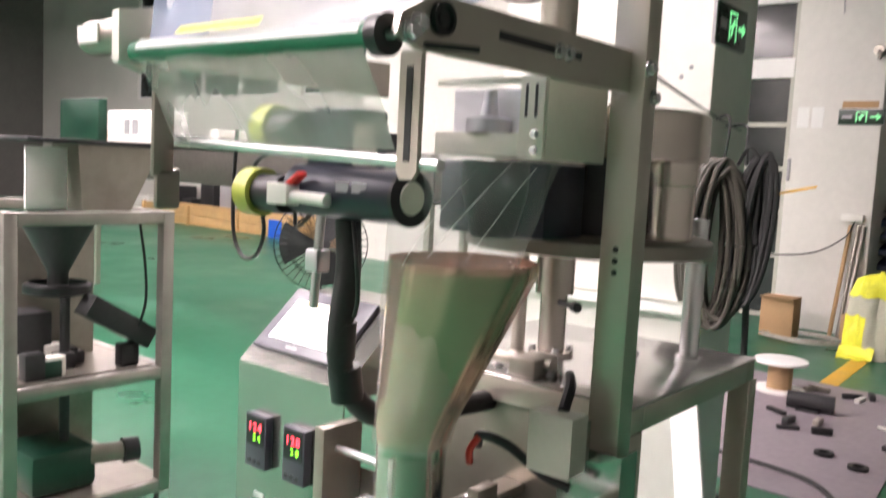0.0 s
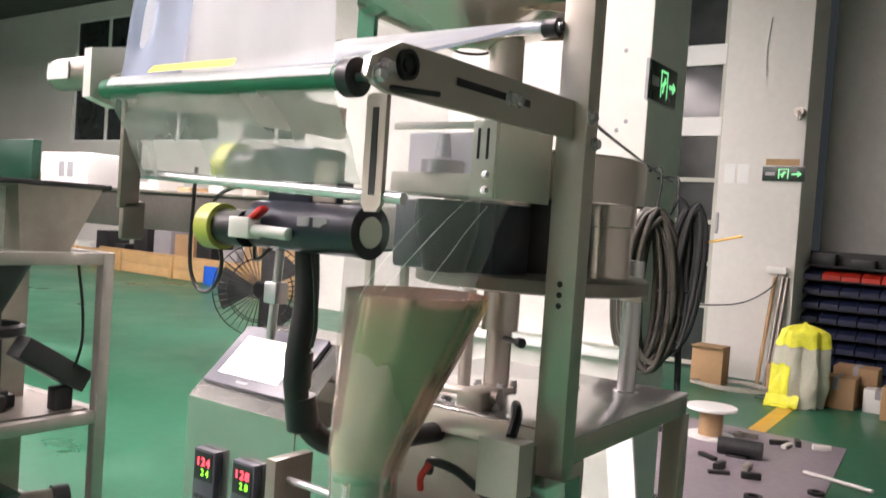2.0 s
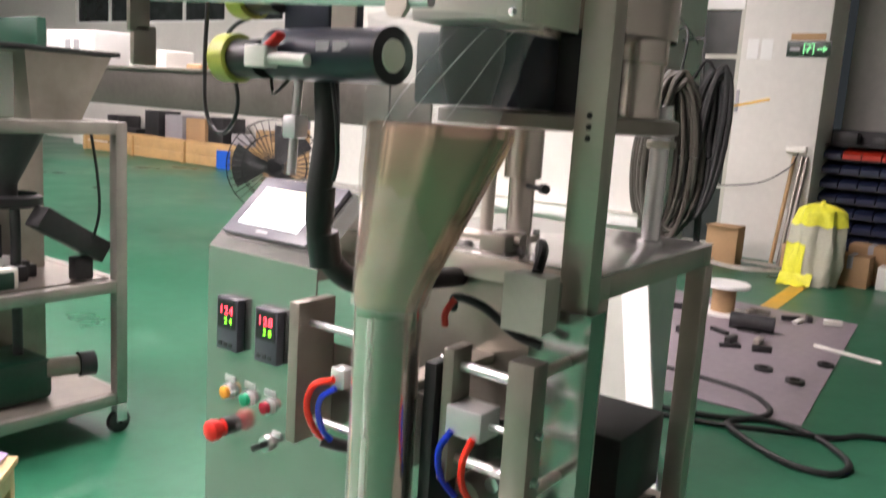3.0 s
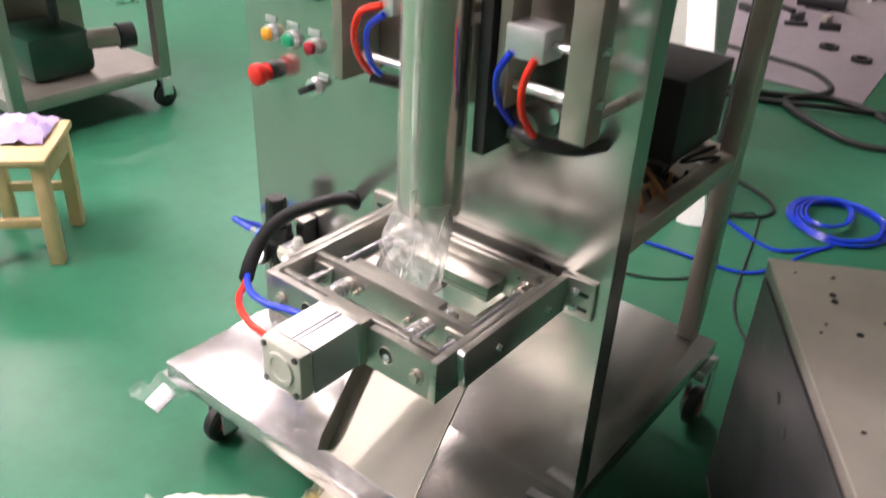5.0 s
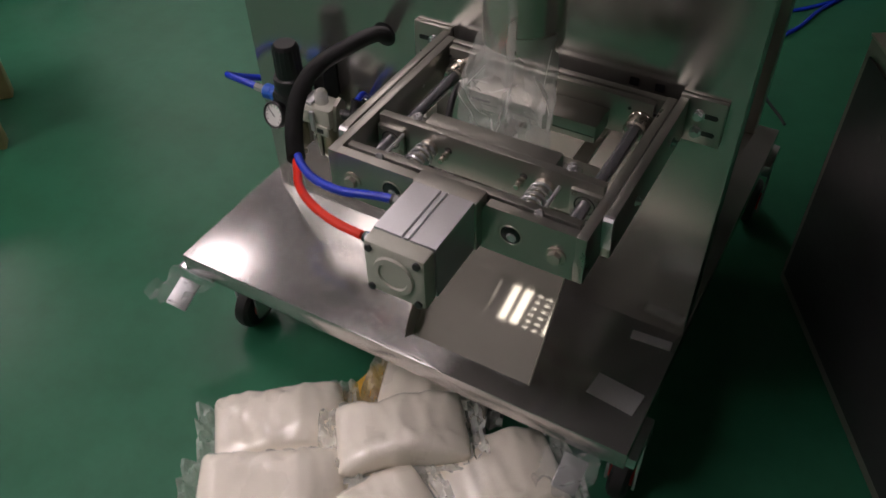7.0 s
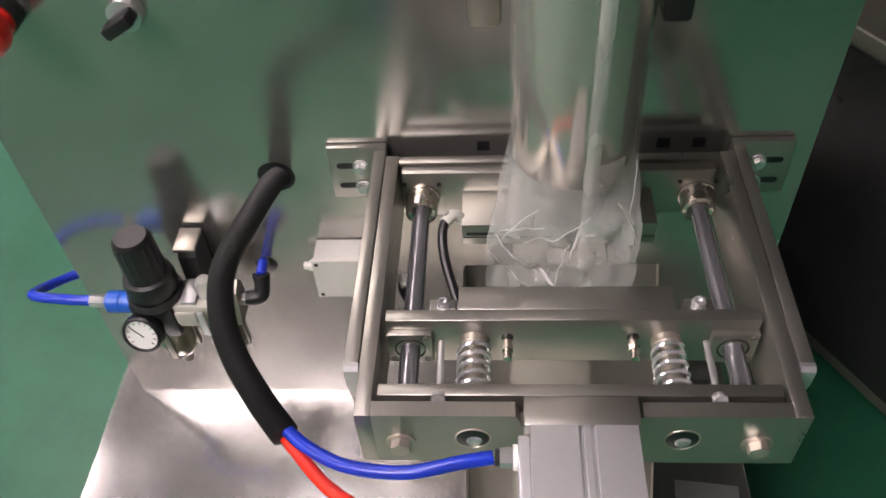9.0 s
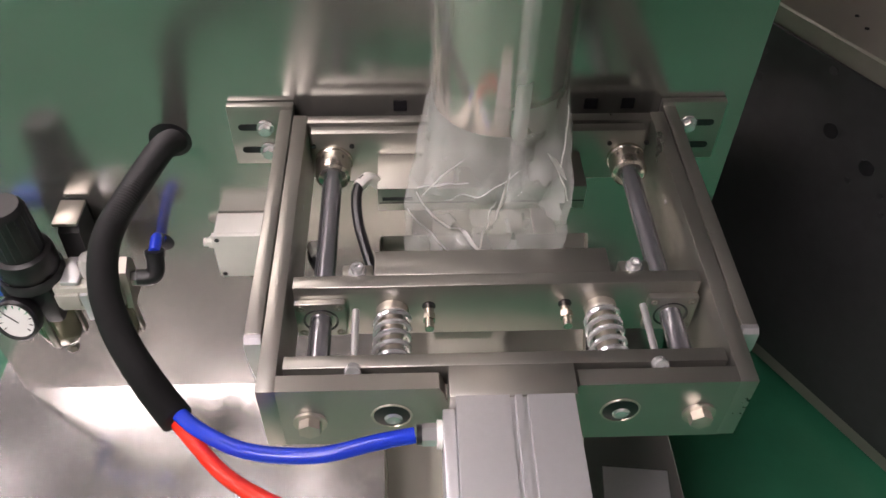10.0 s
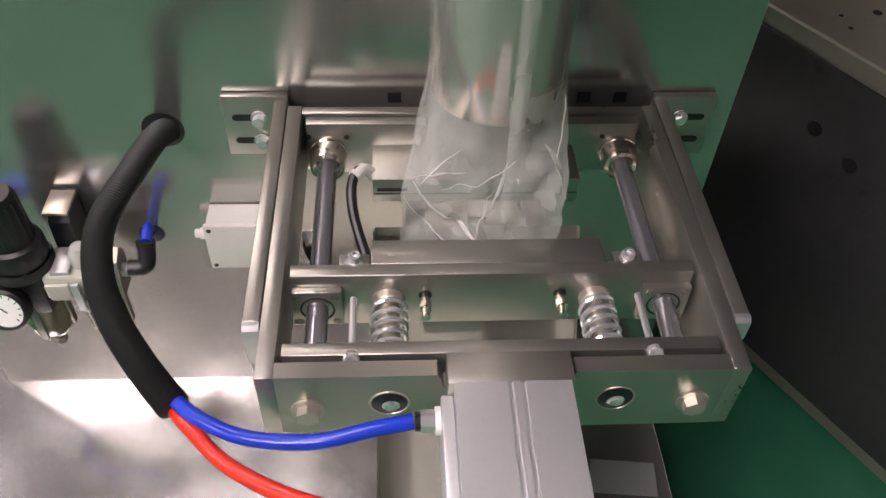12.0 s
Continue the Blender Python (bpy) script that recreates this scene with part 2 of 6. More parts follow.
def bm_cyl(bm, p0, p1, r0, r1=None, seg=24):
    p0, p1 = Vector(p0), Vector(p1)
    d = p1 - p0
    mat = Matrix.Translation((p0 + p1) / 2) @ d.to_track_quat("Z", "Y").to_matrix().to_4x4()
    made = bmesh.ops.create_cone(bm, cap_ends=True, segments=seg, radius1=r0, radius2=r0 if r1 is None else r1, depth=d.length, matrix=mat)
    for f in {f for v in made["verts"] for f in v.link_faces}:
        f.smooth = seg > 8 and len(f.verts) == 4
    return bm


def bm_lathe(bm, c, profile, seg=40, axis=(0, 0, 1), closed=False):
    """Turns (radius, height) pairs round an axis through c."""
    q = Vector(axis).to_track_quat("Z", "Y")
    rings = []
    for r, h in profile:
        rings.append([bm.verts.new(Vector(c) + q @ Vector((r * math.cos(k * math.tau / seg), r * math.sin(k * math.tau / seg), h))) for k in range(seg)])
    pairs = list(zip(rings, rings[1:]))
    if closed:
        pairs.append((rings[-1], rings[0]))
    for a, b in pairs:
        for k in range(seg):
            bm.faces.new((a[k], a[(k + 1) % seg], b[(k + 1) % seg], b[k])).smooth = True
    return bm


def smooth_line(pts, n=8):
    """A Catmull-Rom line through the points."""
    p = [Vector(v) for v in pts]
    p = [p[0] * 2 - p[1]] + p + [p[-1] * 2 - p[-2]]
    out = []
    for i in range(1, len(p) - 2):
        for k in range(n):
            t = k / n
            a, b, c, d = p[i - 1], p[i], p[i + 1], p[i + 2]
            out.append(0.5 * (2 * b + (c - a) * t + (2 * a - 5 * b + 4 * c - d) * t * t + (3 * b - 3 * c + d - a) * t ** 3))
    return out + [p[-2]]


def bm_tube(bm, pts, r, seg=10, n=8, ribs=0.0, straight=False):
    line = [Vector(v) for v in pts] if straight else smooth_line(pts, n)
    rings, prev = [], None
    for i, c in enumerate(line):
        d = (line[min(i + 1, len(line) - 1)] - line[max(i - 1, 0)]).normalized()
        if prev is None:
            u = d.cross(Vector((0, 0, 1)) if abs(d.z) < 0.9 else Vector((1, 0, 0))).normalized()
        else:
            u = (prev - d * prev.dot(d)).normalized()
        prev, w = u, d.cross(u)
        rr = r * (1 + (ribs if i % 2 else -ribs))
        rings.append([bm.verts.new(c + rr * (u * math.cos(k * math.tau / seg) + w * math.sin(k * math.tau / seg))) for k in range(seg)])
    for a, b in zip(rings, rings[1:]):
        for k in range(seg):
            bm.faces.new((a[k], a[(k + 1) % seg], b[(k + 1) % seg], b[k])).smooth = True
    bm.faces.new(rings[0][::-1])
    bm.faces.new(rings[-1])
    return bm


def bm_grid(bm, f, nu, nv):
    """A sheet through f(u, v) for u, v from 0 to 1."""
    g = [[bm.verts.new(f(i / nu, j / nv)) for j in range(nv + 1)] for i in range(nu + 1)]
    for i in range(nu):
        for j in range(nv):
            bm.faces.new((g[i][j], g[i + 1][j], g[i + 1][j + 1], g[i][j + 1])).smooth = True
    return bm


def bm_prism(bm, outline, axis, lo, hi):
    """A plate: an outline of 2D points pushed along an axis. axis x: (y, z); y: (x, z); z: (x, y)."""
    def at(p, h):
        return Vector((h, p[0], p[1])) if axis == "x" else Vector((p[0], h, p[1])) if axis == "y" else Vector((p[0], p[1], h))
    a, b = [bm.verts.new(at(p, lo)) for p in outline], [bm.verts.new(at(p, hi)) for p in outline]
    bm.faces.new(a)
    bm.faces.new(b[::-1])
    for k in range(len(a)):
        bm.faces.new((a[k], b[k], b[(k + 1) % len(a)], a[(k + 1) % len(a)]))
    bmesh.ops.recalc_face_normals(bm, faces=bm.faces)
    return bm


def mesh_of(name, bm, mat, angle=35):
    me = bpy.data.meshes.new(name)
    bm.to_mesh(me)
    bm.free()
    me.materials.append(mat)
    me.set_sharp_from_angle(angle=radians(angle))
    return me


def thing(name, at, label, category, group="", kind=""):
    """An Empty at the thing's base, for its parts."""
    ob = new(name)
    ob.empty_display_size = 0.05
    ob.location = at
    return tagged(ob, label, category, group, kind)


def part(name, bm, material, parent, label=""):
    ob = new(name, mesh_of(name, bm, material))
    ob.parent = parent
    if parent.type == "EMPTY":
        ob.matrix_parent_inverse = Matrix.Translation(-parent.location)
    return tagged(ob, label)


def single(name, bm, material, label, category, group="", kind=""):
    return tagged(new(name, mesh_of(name, bm, material)), label, category, group, kind)


def B():
    return bmesh.new()


def box(lo, hi, bev=0.0, m=None):
    return bm_box(B(), lo, hi, bev, m)


def cyl(p0, p1, r0, r1=None, seg=24):
    return bm_cyl(B(), p0, p1, r0, r1, seg)


def tube(pts, r, seg=10, n=8, ribs=0.0, straight=False):
    return bm_tube(B(), pts, r, seg, n, ribs, straight)


def bolt(parent, at, way, r=0.006, h=0.005, mat=None, name="bolt"):
    """A hexagon bolt head with its washer."""
    p, d = Vector(at), Vector(way).normalized()
    bm = cyl(p, p + d * h * 0.3, r * 1.45, None, 16)
    bm_cyl(bm, p + d * h * 0.3, p + d * h * 1.3, r, None, 6)
    return part(name, bm, mat or CHROME, parent)


# ---- the hall ----
def structure(name, bm, mat, label=""):
    return single(name, bm, mat, label, "", "", "structure")


structure("floor", box((-26, -6, -0.2), (5, 12, 0)), FLOOR, "glossy green epoxy factory floor with scuffs")
# Unseen ceiling and side walls close the hall, coloured dark to limit bounced light.
structure("ceiling", box((-26, -6, 6.6), (5, 12, 6.8)), CEIL)
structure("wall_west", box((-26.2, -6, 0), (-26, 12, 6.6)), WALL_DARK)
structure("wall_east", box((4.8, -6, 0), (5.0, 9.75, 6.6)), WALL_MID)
bm = B()
for lo, hi in (((-26, -6.2, 0), (-1.98, -6, 6.6)), ((-1.25, -6.2, 0), (5, -6, 6.6)), ((-1.98, -6.2, 0), (-1.25, -6, 2.74)), ((-1.98, -6.2, 3.16), (-1.25, -6, 6.6))):
    bm_box(bm, lo, hi)
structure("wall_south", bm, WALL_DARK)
# Unseen barred glow, added to give the chute its bright mirrored grid.
w = thing("window_3", (-1.6, -6.1, 2.95), "unseen barred glow added for the chute's bright reflection", "window", "", "structure")
bm = B()
for xx, hw in ((-1.98, 0.01), (-1.89, 0.055), (-1.73, 0.013), (-1.60, 0.016), (-1.50, 0.012), (-1.40, 0.016), (-1.25, 0.01)):
    bm_box(bm, (xx - hw, -6.16, 2.74), (xx + hw, -6.04, 3.16))
for k in range(7):
    bm_box(bm, (-1.60, -6.15, 2.74 + 0.07 * k - 0.014), (-1.40, -6.05, 2.74 + 0.07 * k + 0.014))
part("window_frame", bm, DARK, w)
part("pane", box((-1.98, -6.12, 2.74), (-1.25, -6.11, 3.16)), glow("chute_glow", (1.0, 0.90, 0.80), 14.0), w)
# Unseen white strips added so the polished steel mirrors bright vertical streaks.
for px in (-7.2, -3.6, 0.35, 1.6):
    structure("streak_reflector", box((px - 0.3, -6.0, 0), (px + 0.3, -5.65, 6.6), 0.01), WALL)
# far wall with its band of dark windows
bm = B()
bm_box(bm, (-26, 11.2, 0), (-9, 11.4, 3.0))
bm_box(bm, (-26, 11.2, 6.2), (-9, 11.4, 6.6))
for x0, x1 in ((-26, -20.4), (-14.4, -13.6), (-9.4, -9)):
    bm_box(bm, (x0, 11.2, 3.0), (x1, 11.4, 6.2))
structure("wall_north", bm, WALL, "pale painted far wall with a window band")
for wi, (x0, x1) in enumerate(((-20.4, -14.4), (-13.6, -9.4))):
    w = thing("window_%d" % (wi + 1), ((x0 + x1) / 2, 11.3, 3.0), "dark night window with white frame bars", "window", "", "structure")
    n = 4
    bm = B()
    for k in range(n + 1):
        xx = x0 + (x1 - x0) * k / n
        bm_box(bm, (xx - 0.04, 11.24, 3.0), (xx + 0.04, 11.34, 6.2))
    for zz in (3.0, 4.5, 6.2):
        bm_box(bm, (x0, 11.245, zz - 0.05), (x1, 11.335, zz + 0.05))
    part("window_frame", bm, WHITE, w)
    for k in range(n):
        part("pane", box((x0 + (x1 - x0) * k / n, 11.28, 3.0), (x0 + (x1 - x0) * (k + 1) / n, 11.30, 6.2)), GLASS_DARK, w)
# wall behind the pillar with the tall glazed door
structure("wall_inner", bm_box(bm_box(bm_box(B(), (-9, 8.8, 0), (-2.97, 9.0, 6.6)), (-2.33, 8.8, 0), (-2.27, 9.0, 6.6)), (-2.97, 8.8, 4.85), (-2.33, 9.0, 6.6)), WALL)
structure("wall_return", box((-9.2, 8.8, 0), (-9.0, 11.4, 6.6)), WALL)
structure("far_pillar", box((-2.27, 8.55, 0), (-1.36, 9.3, 6.6), 0.012), WALL, "off-white plastered pillar with scuffs")
structure("wall_recess", box((-1.36, 9.75, 0), (5, 9.95, 6.6)), WALL_GREY)
d = thing("door_1", (-2.65, 8.9, 0), "tall dark glazed door with pale frame bars", "door", "", "structure")
bm = B()
for xx in (-2.95, -2.37):
    bm_box(bm, (xx - 0.03, 8.84, 0), (xx + 0.03, 8.94, 4.85))
for zz in (0.05, 0.75, 1.25, 1.75, 2.25, 2.8, 2.98, 3.7, 4.8):
    bm_box(bm, (-2.95, 8.85, zz - 0.025), (-2.37, 8.93, zz + 0.025))
part("frame", bm, GREYBOX, d)
for z0, z1 in ((0.05, 2.8), (2.98, 3.7), (3.7, 4.8)):
    part("pane", box((-2.95, 8.885, z0), (-2.37, 8.90, z1)), GLASS_DARK, d)
part("transom", box((-2.95, 8.83, 2.78), (-2.37, 8.94, 3.0)), WHITE, d)
part("transom", box((-2.95, 8.83, 3.62), (-2.37, 8.94, 3.86)), WHITE, d)
structure("pillar", box((-1.35, 1.88, 0), (-0.455, 2.26, 6.6), 0.01), WALL, "white plastered pillar with scuffed corners")

# ceiling lamps in rows
lamp = thing("ceiling_light", (0, 0, 5.4), "wide white panel lamp hung below the ceiling", "lamp", "ceiling lamps")
part("housing", box((-0.75, -0.47, 5.36), (0.75, 0.47, 5.42), 0.01), WHITE, lamp)
part("diffuser", box((-0.73, -0.45, 5.335), (0.73, 0.45, 5.358)), TUBE_LIGHT, lamp)
for hx in (-0.5, 0.5):
    part("hanger", cyl((hx, 0, 5.42), (hx, 0, 6.6), 0.006), DARK, lamp)
spots = [(x, y) for x in (-17, -12, -7.2) for y in (-4.6, -2.0, 1.6, 5.4)] + [(-3.3, 2.8), (-1.5, -0.3), (-2.4, -2.7), (-2.4, -3.8), (-4.0, -2.9), (-4.0, -4.0)]
lamp.location = (spots[0][0], spots[0][1], 5.4)
for x, y in spots[1:]:
    copy_thing(lamp, pose(x, y, 5.4))

# ---- the packing machine ----
machine = thing("packing_machine", (-0.18, 0.1, 0), "stainless steel vertical packing machine on castors, running with clear film", "machine")
PX0, PX1, PT = -0.562, 0.237, 1.178
# base plate with folded rim
bm = box((-0.598, -0.246, 0.205), (0.239, 0.62, 0.243), 0.002)
part("base_plate", bm, STEEL_BASE, machine, "brushed steel base plate with folded rim")
for x0, y0, x1, y1, a in ((0.148, -0.176, 0.224, -0.133, -6), (0.166, -0.040, 0.230, -0.022, 4)):
    part("tape_patch", bm_box(B(), ((x0 - x1) / 2, (y0 - y1) / 2, 0), ((x1 - x0) / 2, (y1 - y0) / 2, 0.0006), 0, Matrix.Translation(((x0 + x1) / 2, (y0 + y1) / 2, 0.2432)) @ Matrix.Rotation(radians(a), 4, "Z")), ALU, machine, "silver tape patch")
# front panel: high on the console side, lower where the tube passes
bm = bm_prism(B(), [(PX0, 0.243), (PX1, 0.243), (PX1, 1.20), (0.145, 1.20), (0.145, 1.02), (-0.10, 1.02), (-0.10, 1.06), (-0.275, 1.06), (-0.275, PT), (PX0, PT)], "y", 0.0, 0.003)
part("front_panel", bm, STEEL_PANEL, machine, "tall brushed steel front panel with smudges")
part("panel_return", box((PX1 - 0.003, 0.003, 0.243), (PX1, 0.045, 1.20)), STEEL_PANEL, machine)
part("panel_return", box((PX0, 0.003, 0.243), (PX0 + 0.003, 0.045, PT)), STEEL_PANEL, machine)
part("inner_panel", box((-0.275, 0.115, 0.9), (0.19, 0.118, 1.21)), STEEL_DARK, machine)
# sloped operator console
CY, CZ = 0.135, 1.297
bm = bm_prism(B(), [(0.0005, PT + 0.0005), (0.0035, PT - 0.02), (0.26, PT - 0.02), (0.26, CZ), (CY, CZ)], "x", PX0, -0.275)
part("console", bm, STEEL_PANEL, machine, "sloped steel operator console")
SL = Matrix.Translation((0, 0, PT)) @ Matrix.Rotation(math.atan2(CZ - PT, CY), 4, "X")
hmi = part("touch_screen", box((-0.548, 0.034, 0.0), (-0.325, 0.180, 0.012), 0.003, SL), BEZEL, machine, "touch screen in a dark grey bezel")
part("display", box((-0.522, 0.058, 0.0121), (-0.362, 0.152, 0.0128), 0, SL), LCD, hmi, "white lit display")
part("title_bar", box((-0.520, 0.142, 0.0130), (-0.364, 0.150, 0.0133), 0, SL), glow("bar_yellow", (1.0, 0.9, 0.35), 1.5), hmi)
part("maker_mark", box((-0.46, 0.043, 0.0121), (-0.43, 0.048, 0.0126), 0, SL), GREY_TAPE, hmi)
# two temperature controllers
for x0, digits in ((-0.513, "124"), (-0.407, "128")):
    c = part("temperature_controller", box((x0, -0.018, 0.992), (x0 + 0.058, 0.0, 1.092), 0.002), BEZEL, machine, "black temperature controller with red and green digits")
    part("face", box((x0 + 0.005, -0.0195, 1.035), (x0 + 0.053, -0.0181, 1.088)), BLACK, c)
    for k, ch in enumerate(digits):
        for txt, zz, mt, sz in ((ch, 1.062, LED_RED, 0.022), (ch if k else "", 1.044, LED_GREEN, 0.017)):
            if txt:
                cu = bpy.data.curves.new("digit", "FONT")
                cu.body, cu.size, cu.extrude = txt, sz, 0.0004
                tmp = bpy.data.objects.new("digit", cu)
                me = bpy.data.meshes.new_from_object(tmp)
                bpy.data.objects.remove(tmp)
                me.transform(pose(x0 + 0.010 + k * 0.0135, -0.0200, zz, 90, 0, 0))
                me.materials.append(mt)
                o = new("digit", me)
                o.parent = c
    part("keys", bm_box(bm_box(bm_box(B(), (x0 + 0.008, -0.0195, 1.000), (x0 + 0.017, -0.018, 1.007)), (x0 + 0.022, -0.0195, 1.000), (x0 + 0.031, -0.018, 1.007)), (x0 + 0.036, -0.0195, 1.000), (x0 + 0.045, -0.018, 1.007)), DARK, c)


def push_button(x, z, mat, label):
    b = part("push_button", cyl((x, 0, z), (x, -0.010, z), 0.0165, 0.0150), CHROME, machine, label)
    part("cap", bm_lathe(B(), (x, -0.010, z), [(0.0, 0.010), (0.007, 0.010), (0.0115, 0.007), (0.0120, 0.0)], 24, (0, -1, 0)), mat, b)
    part("legend_plate", box((x - 0.014, -0.002, z + 0.019), (x + 0.014, 0.0, z + 0.030), 0.0006), ALU, b)


push_button(-0.492, 0.907, AMBER, "amber push button in a chrome ring")
push_button(-0.436, 0.907, GREEN_BTN, "green push button in a chrome ring")
push_button(-0.381, 0.906, DARKRED, "dark red push button in a chrome ring")
e = part("emergency_stop", bm_lathe(B(), (-0.492, 0, 0.838), [(0.016, 0.0), (0.016, 0.018), (0.0125, 0.02), (0.0125, 0.028), (0.019, 0.03), (0.0205, 0.036), (0.0195, 0.046), (0.014, 0.05), (0.0, 0.051)], 32, (0, -1, 0)), RED, machine, "red mushroom emergency stop")
part("collar", cyl((-0.492, 0, 0.838), (-0.492, -0.016, 0.838), 0.0175), DARK, e)
k = part("selector_switch", cyl((-0.383, 0, 0.834), (-0.383, -0.010, 0.834), 0.0165, 0.015), CHROME, machine, "chrome selector switch with black knob")
part("knob", box((-0.389, -0.030, 0.818), (-0.377, -0.010, 0.848), 0.003, Matrix.Translation((-0.383, 0, 0.834)) @ Matrix.Rotation(radians(60), 4, "Y") @ Matrix.Translation((0.383, 0, -0.834))), BLACK, k)
part("legend_plate", box((-0.372, -0.002, 0.852), (-0.35, 0.0, 0.862), 0.0006), ALU, k)

# deck on square tube legs
DZ = 1.237
bm = box((-0.275, 0.105, DZ - 0.004), (0.198, 0.60, DZ), 0.0015)
part("deck", bm, STEEL_BASE, machine, "stainless deck plate")
bm = B()
for y0 in (0.105, 0.56):
    bm_box(bm, (-0.275, y0, DZ - 0.042), (0.196, y0 + 0.04, DZ - 0.004), 0.002)
for x0 in (-0.275, 0.156):
    bm_box(bm, (x0, 0.145, DZ - 0.042), (x0 + 0.04, 0.56, DZ - 0.004), 0.002)
part("deck_frame", bm, STEEL, machine)
for x0, y0 in ((0.156, 0.105), (0.156, 0.58), (-0.56, 0.58), (-0.56, 0.06)):
    part("leg", box((x0, y0, 0.243), (x0 + 0.04, y0 + 0.04, DZ - 0.042 if x0 > 0 else 1.15), 0.003), STEEL, machine)
part("side_rail", box((0.158, 0.145, 0.66), (0.194, 0.58, 0.70), 0.003), STEEL, machine)
part("rear_rail", box((-0.52, 0.582, 0.66), (0.156, 0.616, 0.70), 0.003), STEEL, machine)
# electrics inside the frame
part("control_box", box((-0.45, 0.36, 0.735), (0.15, 0.57, 0.89), 0.004), DARK, machine, "black steel electrical box")
part("tray", box((-0.52, 0.10, 0.655), (0.156, 0.58, 0.66)), STEEL_DARK, machine)
for k in range(14):
    x, y = 0.02 + 0.12 * random.random(), 0.22 + 0.28 * random.random()
    pts = [(x, y, 0.665)]
    for j in range(4):
        pts.append((x + random.uniform(-0.06, 0.06), y + random.uniform(-0.08, 0.08), 0.668 + random.uniform(0.005, 0.07)))
    part("loose_cable", tube(pts, 0.003 + 0.002 * random.random(), 6, 6), random.choice((BLACK, COPPER, BLACK, CABLE_GREY)), machine)
for k in range(2):
    part("motor", cyl((0.03 + 0.07 * k, 0.42, 0.66), (0.03 + 0.07 * k, 0.42, 0.735), 0.022), STEEL_DARK, machine)
part("valve_block", box((0.05, 0.16, 0.66), (0.13, 0.24, 0.70), 0.004), BLACK, machine)

# castors with brake pedals
for x, y in ((-0.580, -0.205), (0.195, -0.20), (-0.555, 0.57), (0.195, 0.57)):
    c = part("castor", box((x - 0.04, y - 0.04, 0.196), (x + 0.04, y + 0.04, 0.205), 0.002), CHROME, machine, "swivel castor with steel brake pedal")
    part("wheel", bm_lathe(B(), (x + 0.014, y + 0.05, 0.050), [(0.012, 0), (0.04, 0), (0.048, 0.006), (0.050, 0.016), (0.048, 0.026), (0.04, 0.032), (0.012, 0.032)], 32, (1, 0, 0), True), RUBBER, c)
    part("hub", cyl((x + 0.010, y + 0.05, 0.050), (x + 0.050, y + 0.05, 0.050), 0.020), RED, c)
    part("fork", bm_box(bm_box(box((x + 0.004, y - 0.02, 0.17), (x + 0.056, y + 0.065, 0.197), 0.004), (x + 0.004, y + 0.03, 0.035), (x + 0.009, y + 0.065, 0.175)), (x + 0.051, y + 0.03, 0.035), (x + 0.056, y + 0.065, 0.175)), CHROME, c)
    part("brake_pedal", bm_box(B(), (-0.02, -0.03, -0.003), (0.02, 0.025, 0.003), 0.002, Matrix.Translation((x - 0.03, y - 0.055, 0.15)) @ Matrix.Rotation(radians(25), 4, "X") @ Matrix.Rotation(radians(20), 4, "Y")), ALU, c)
    part("castor_wrap", bm_grid(B(), lambda u, v: Vector((x - 0.075 + 0.085 * u + 0.012 * noise.noise(Vector((6 * u, 6 * v, x))), y - 0.105 + 0.09 * v + 0.012 * noise.noise(Vector((5 * u, 7 * v, x + 4))), 0.172 + 0.03 * noise.noise(Vector((5 * u, 5 * v, x + 9))))), 16, 16), FILM_HAZE, c, "crumpled clear protective film")

# ---- sealing jaw station ----
JX = -0.008
jaw = thing("sealing_jaw_station", (JX, -0.15, 0.612), "machined steel sealing jaw frame bolted to the panel", "sealing jaw")
JT, JB, JF = 0.679, 0.613, -0.305


def jaw_box(name, lo, hi, mat, bev=0.0008, label="", parent=None):
    """A block given about the middle line of the jaws."""
    return part(name, box((lo[0] + JX, lo[1], lo[2]), (hi[0] + JX, hi[1], hi[2]), bev), mat, parent or jaw, label)


def mirrored(s, a, b):
    return sorted((s * a, s * b))


def flange_block(s, y, parent):
    """A square bearing flange with its bored ring and four countersunk screws, facing the front."""
    x, z = JX + s * 0.130, 0.649
    fb = part("bearing_flange", box((x - 0.0185, y - 0.006, z - 0.0185), (x + 0.0185, y, z + 0.0185), 0.0012), STEEL_MILL, parent, "square bearing flange")
    part("bore_ring", bm_lathe(B(), (x, y - 0.006, z), [(0.0082, -0.004), (0.0115, 0.0002), (0.0122, 0.0006), (0.0130, 0.0006), (0.0130, 0.0)], 28, (0, -1, 0)), BLACK, fb)
    for a in (-1, 1):
        for b in (-1, 1):
            c = (x + a * 0.0138, y - 0.006, z + b * 0.0138)
            part("flange_screw", bm_lathe(B(), c, [(0.0, -0.0004), (0.0012, -0.0004), (0.0014, 0.0006), (0.0026, 0.0006), (0.0028, 0.0001), (0.0034, 0.0001)], 14, (0, -1, 0)), STEEL_DARK, fb)


def spring_coil(x, y0, y1, z, r, wire, turns):
    n = int(turns * 16)
    pts = [(x + r * math.cos(q * math.tau / 16), y0 + (y1 - y0) * q / n, z + r * math.sin(q * math.tau / 16)) for q in range(n + 1)]
    return tube(pts, wire, 8, 1, 0, True)


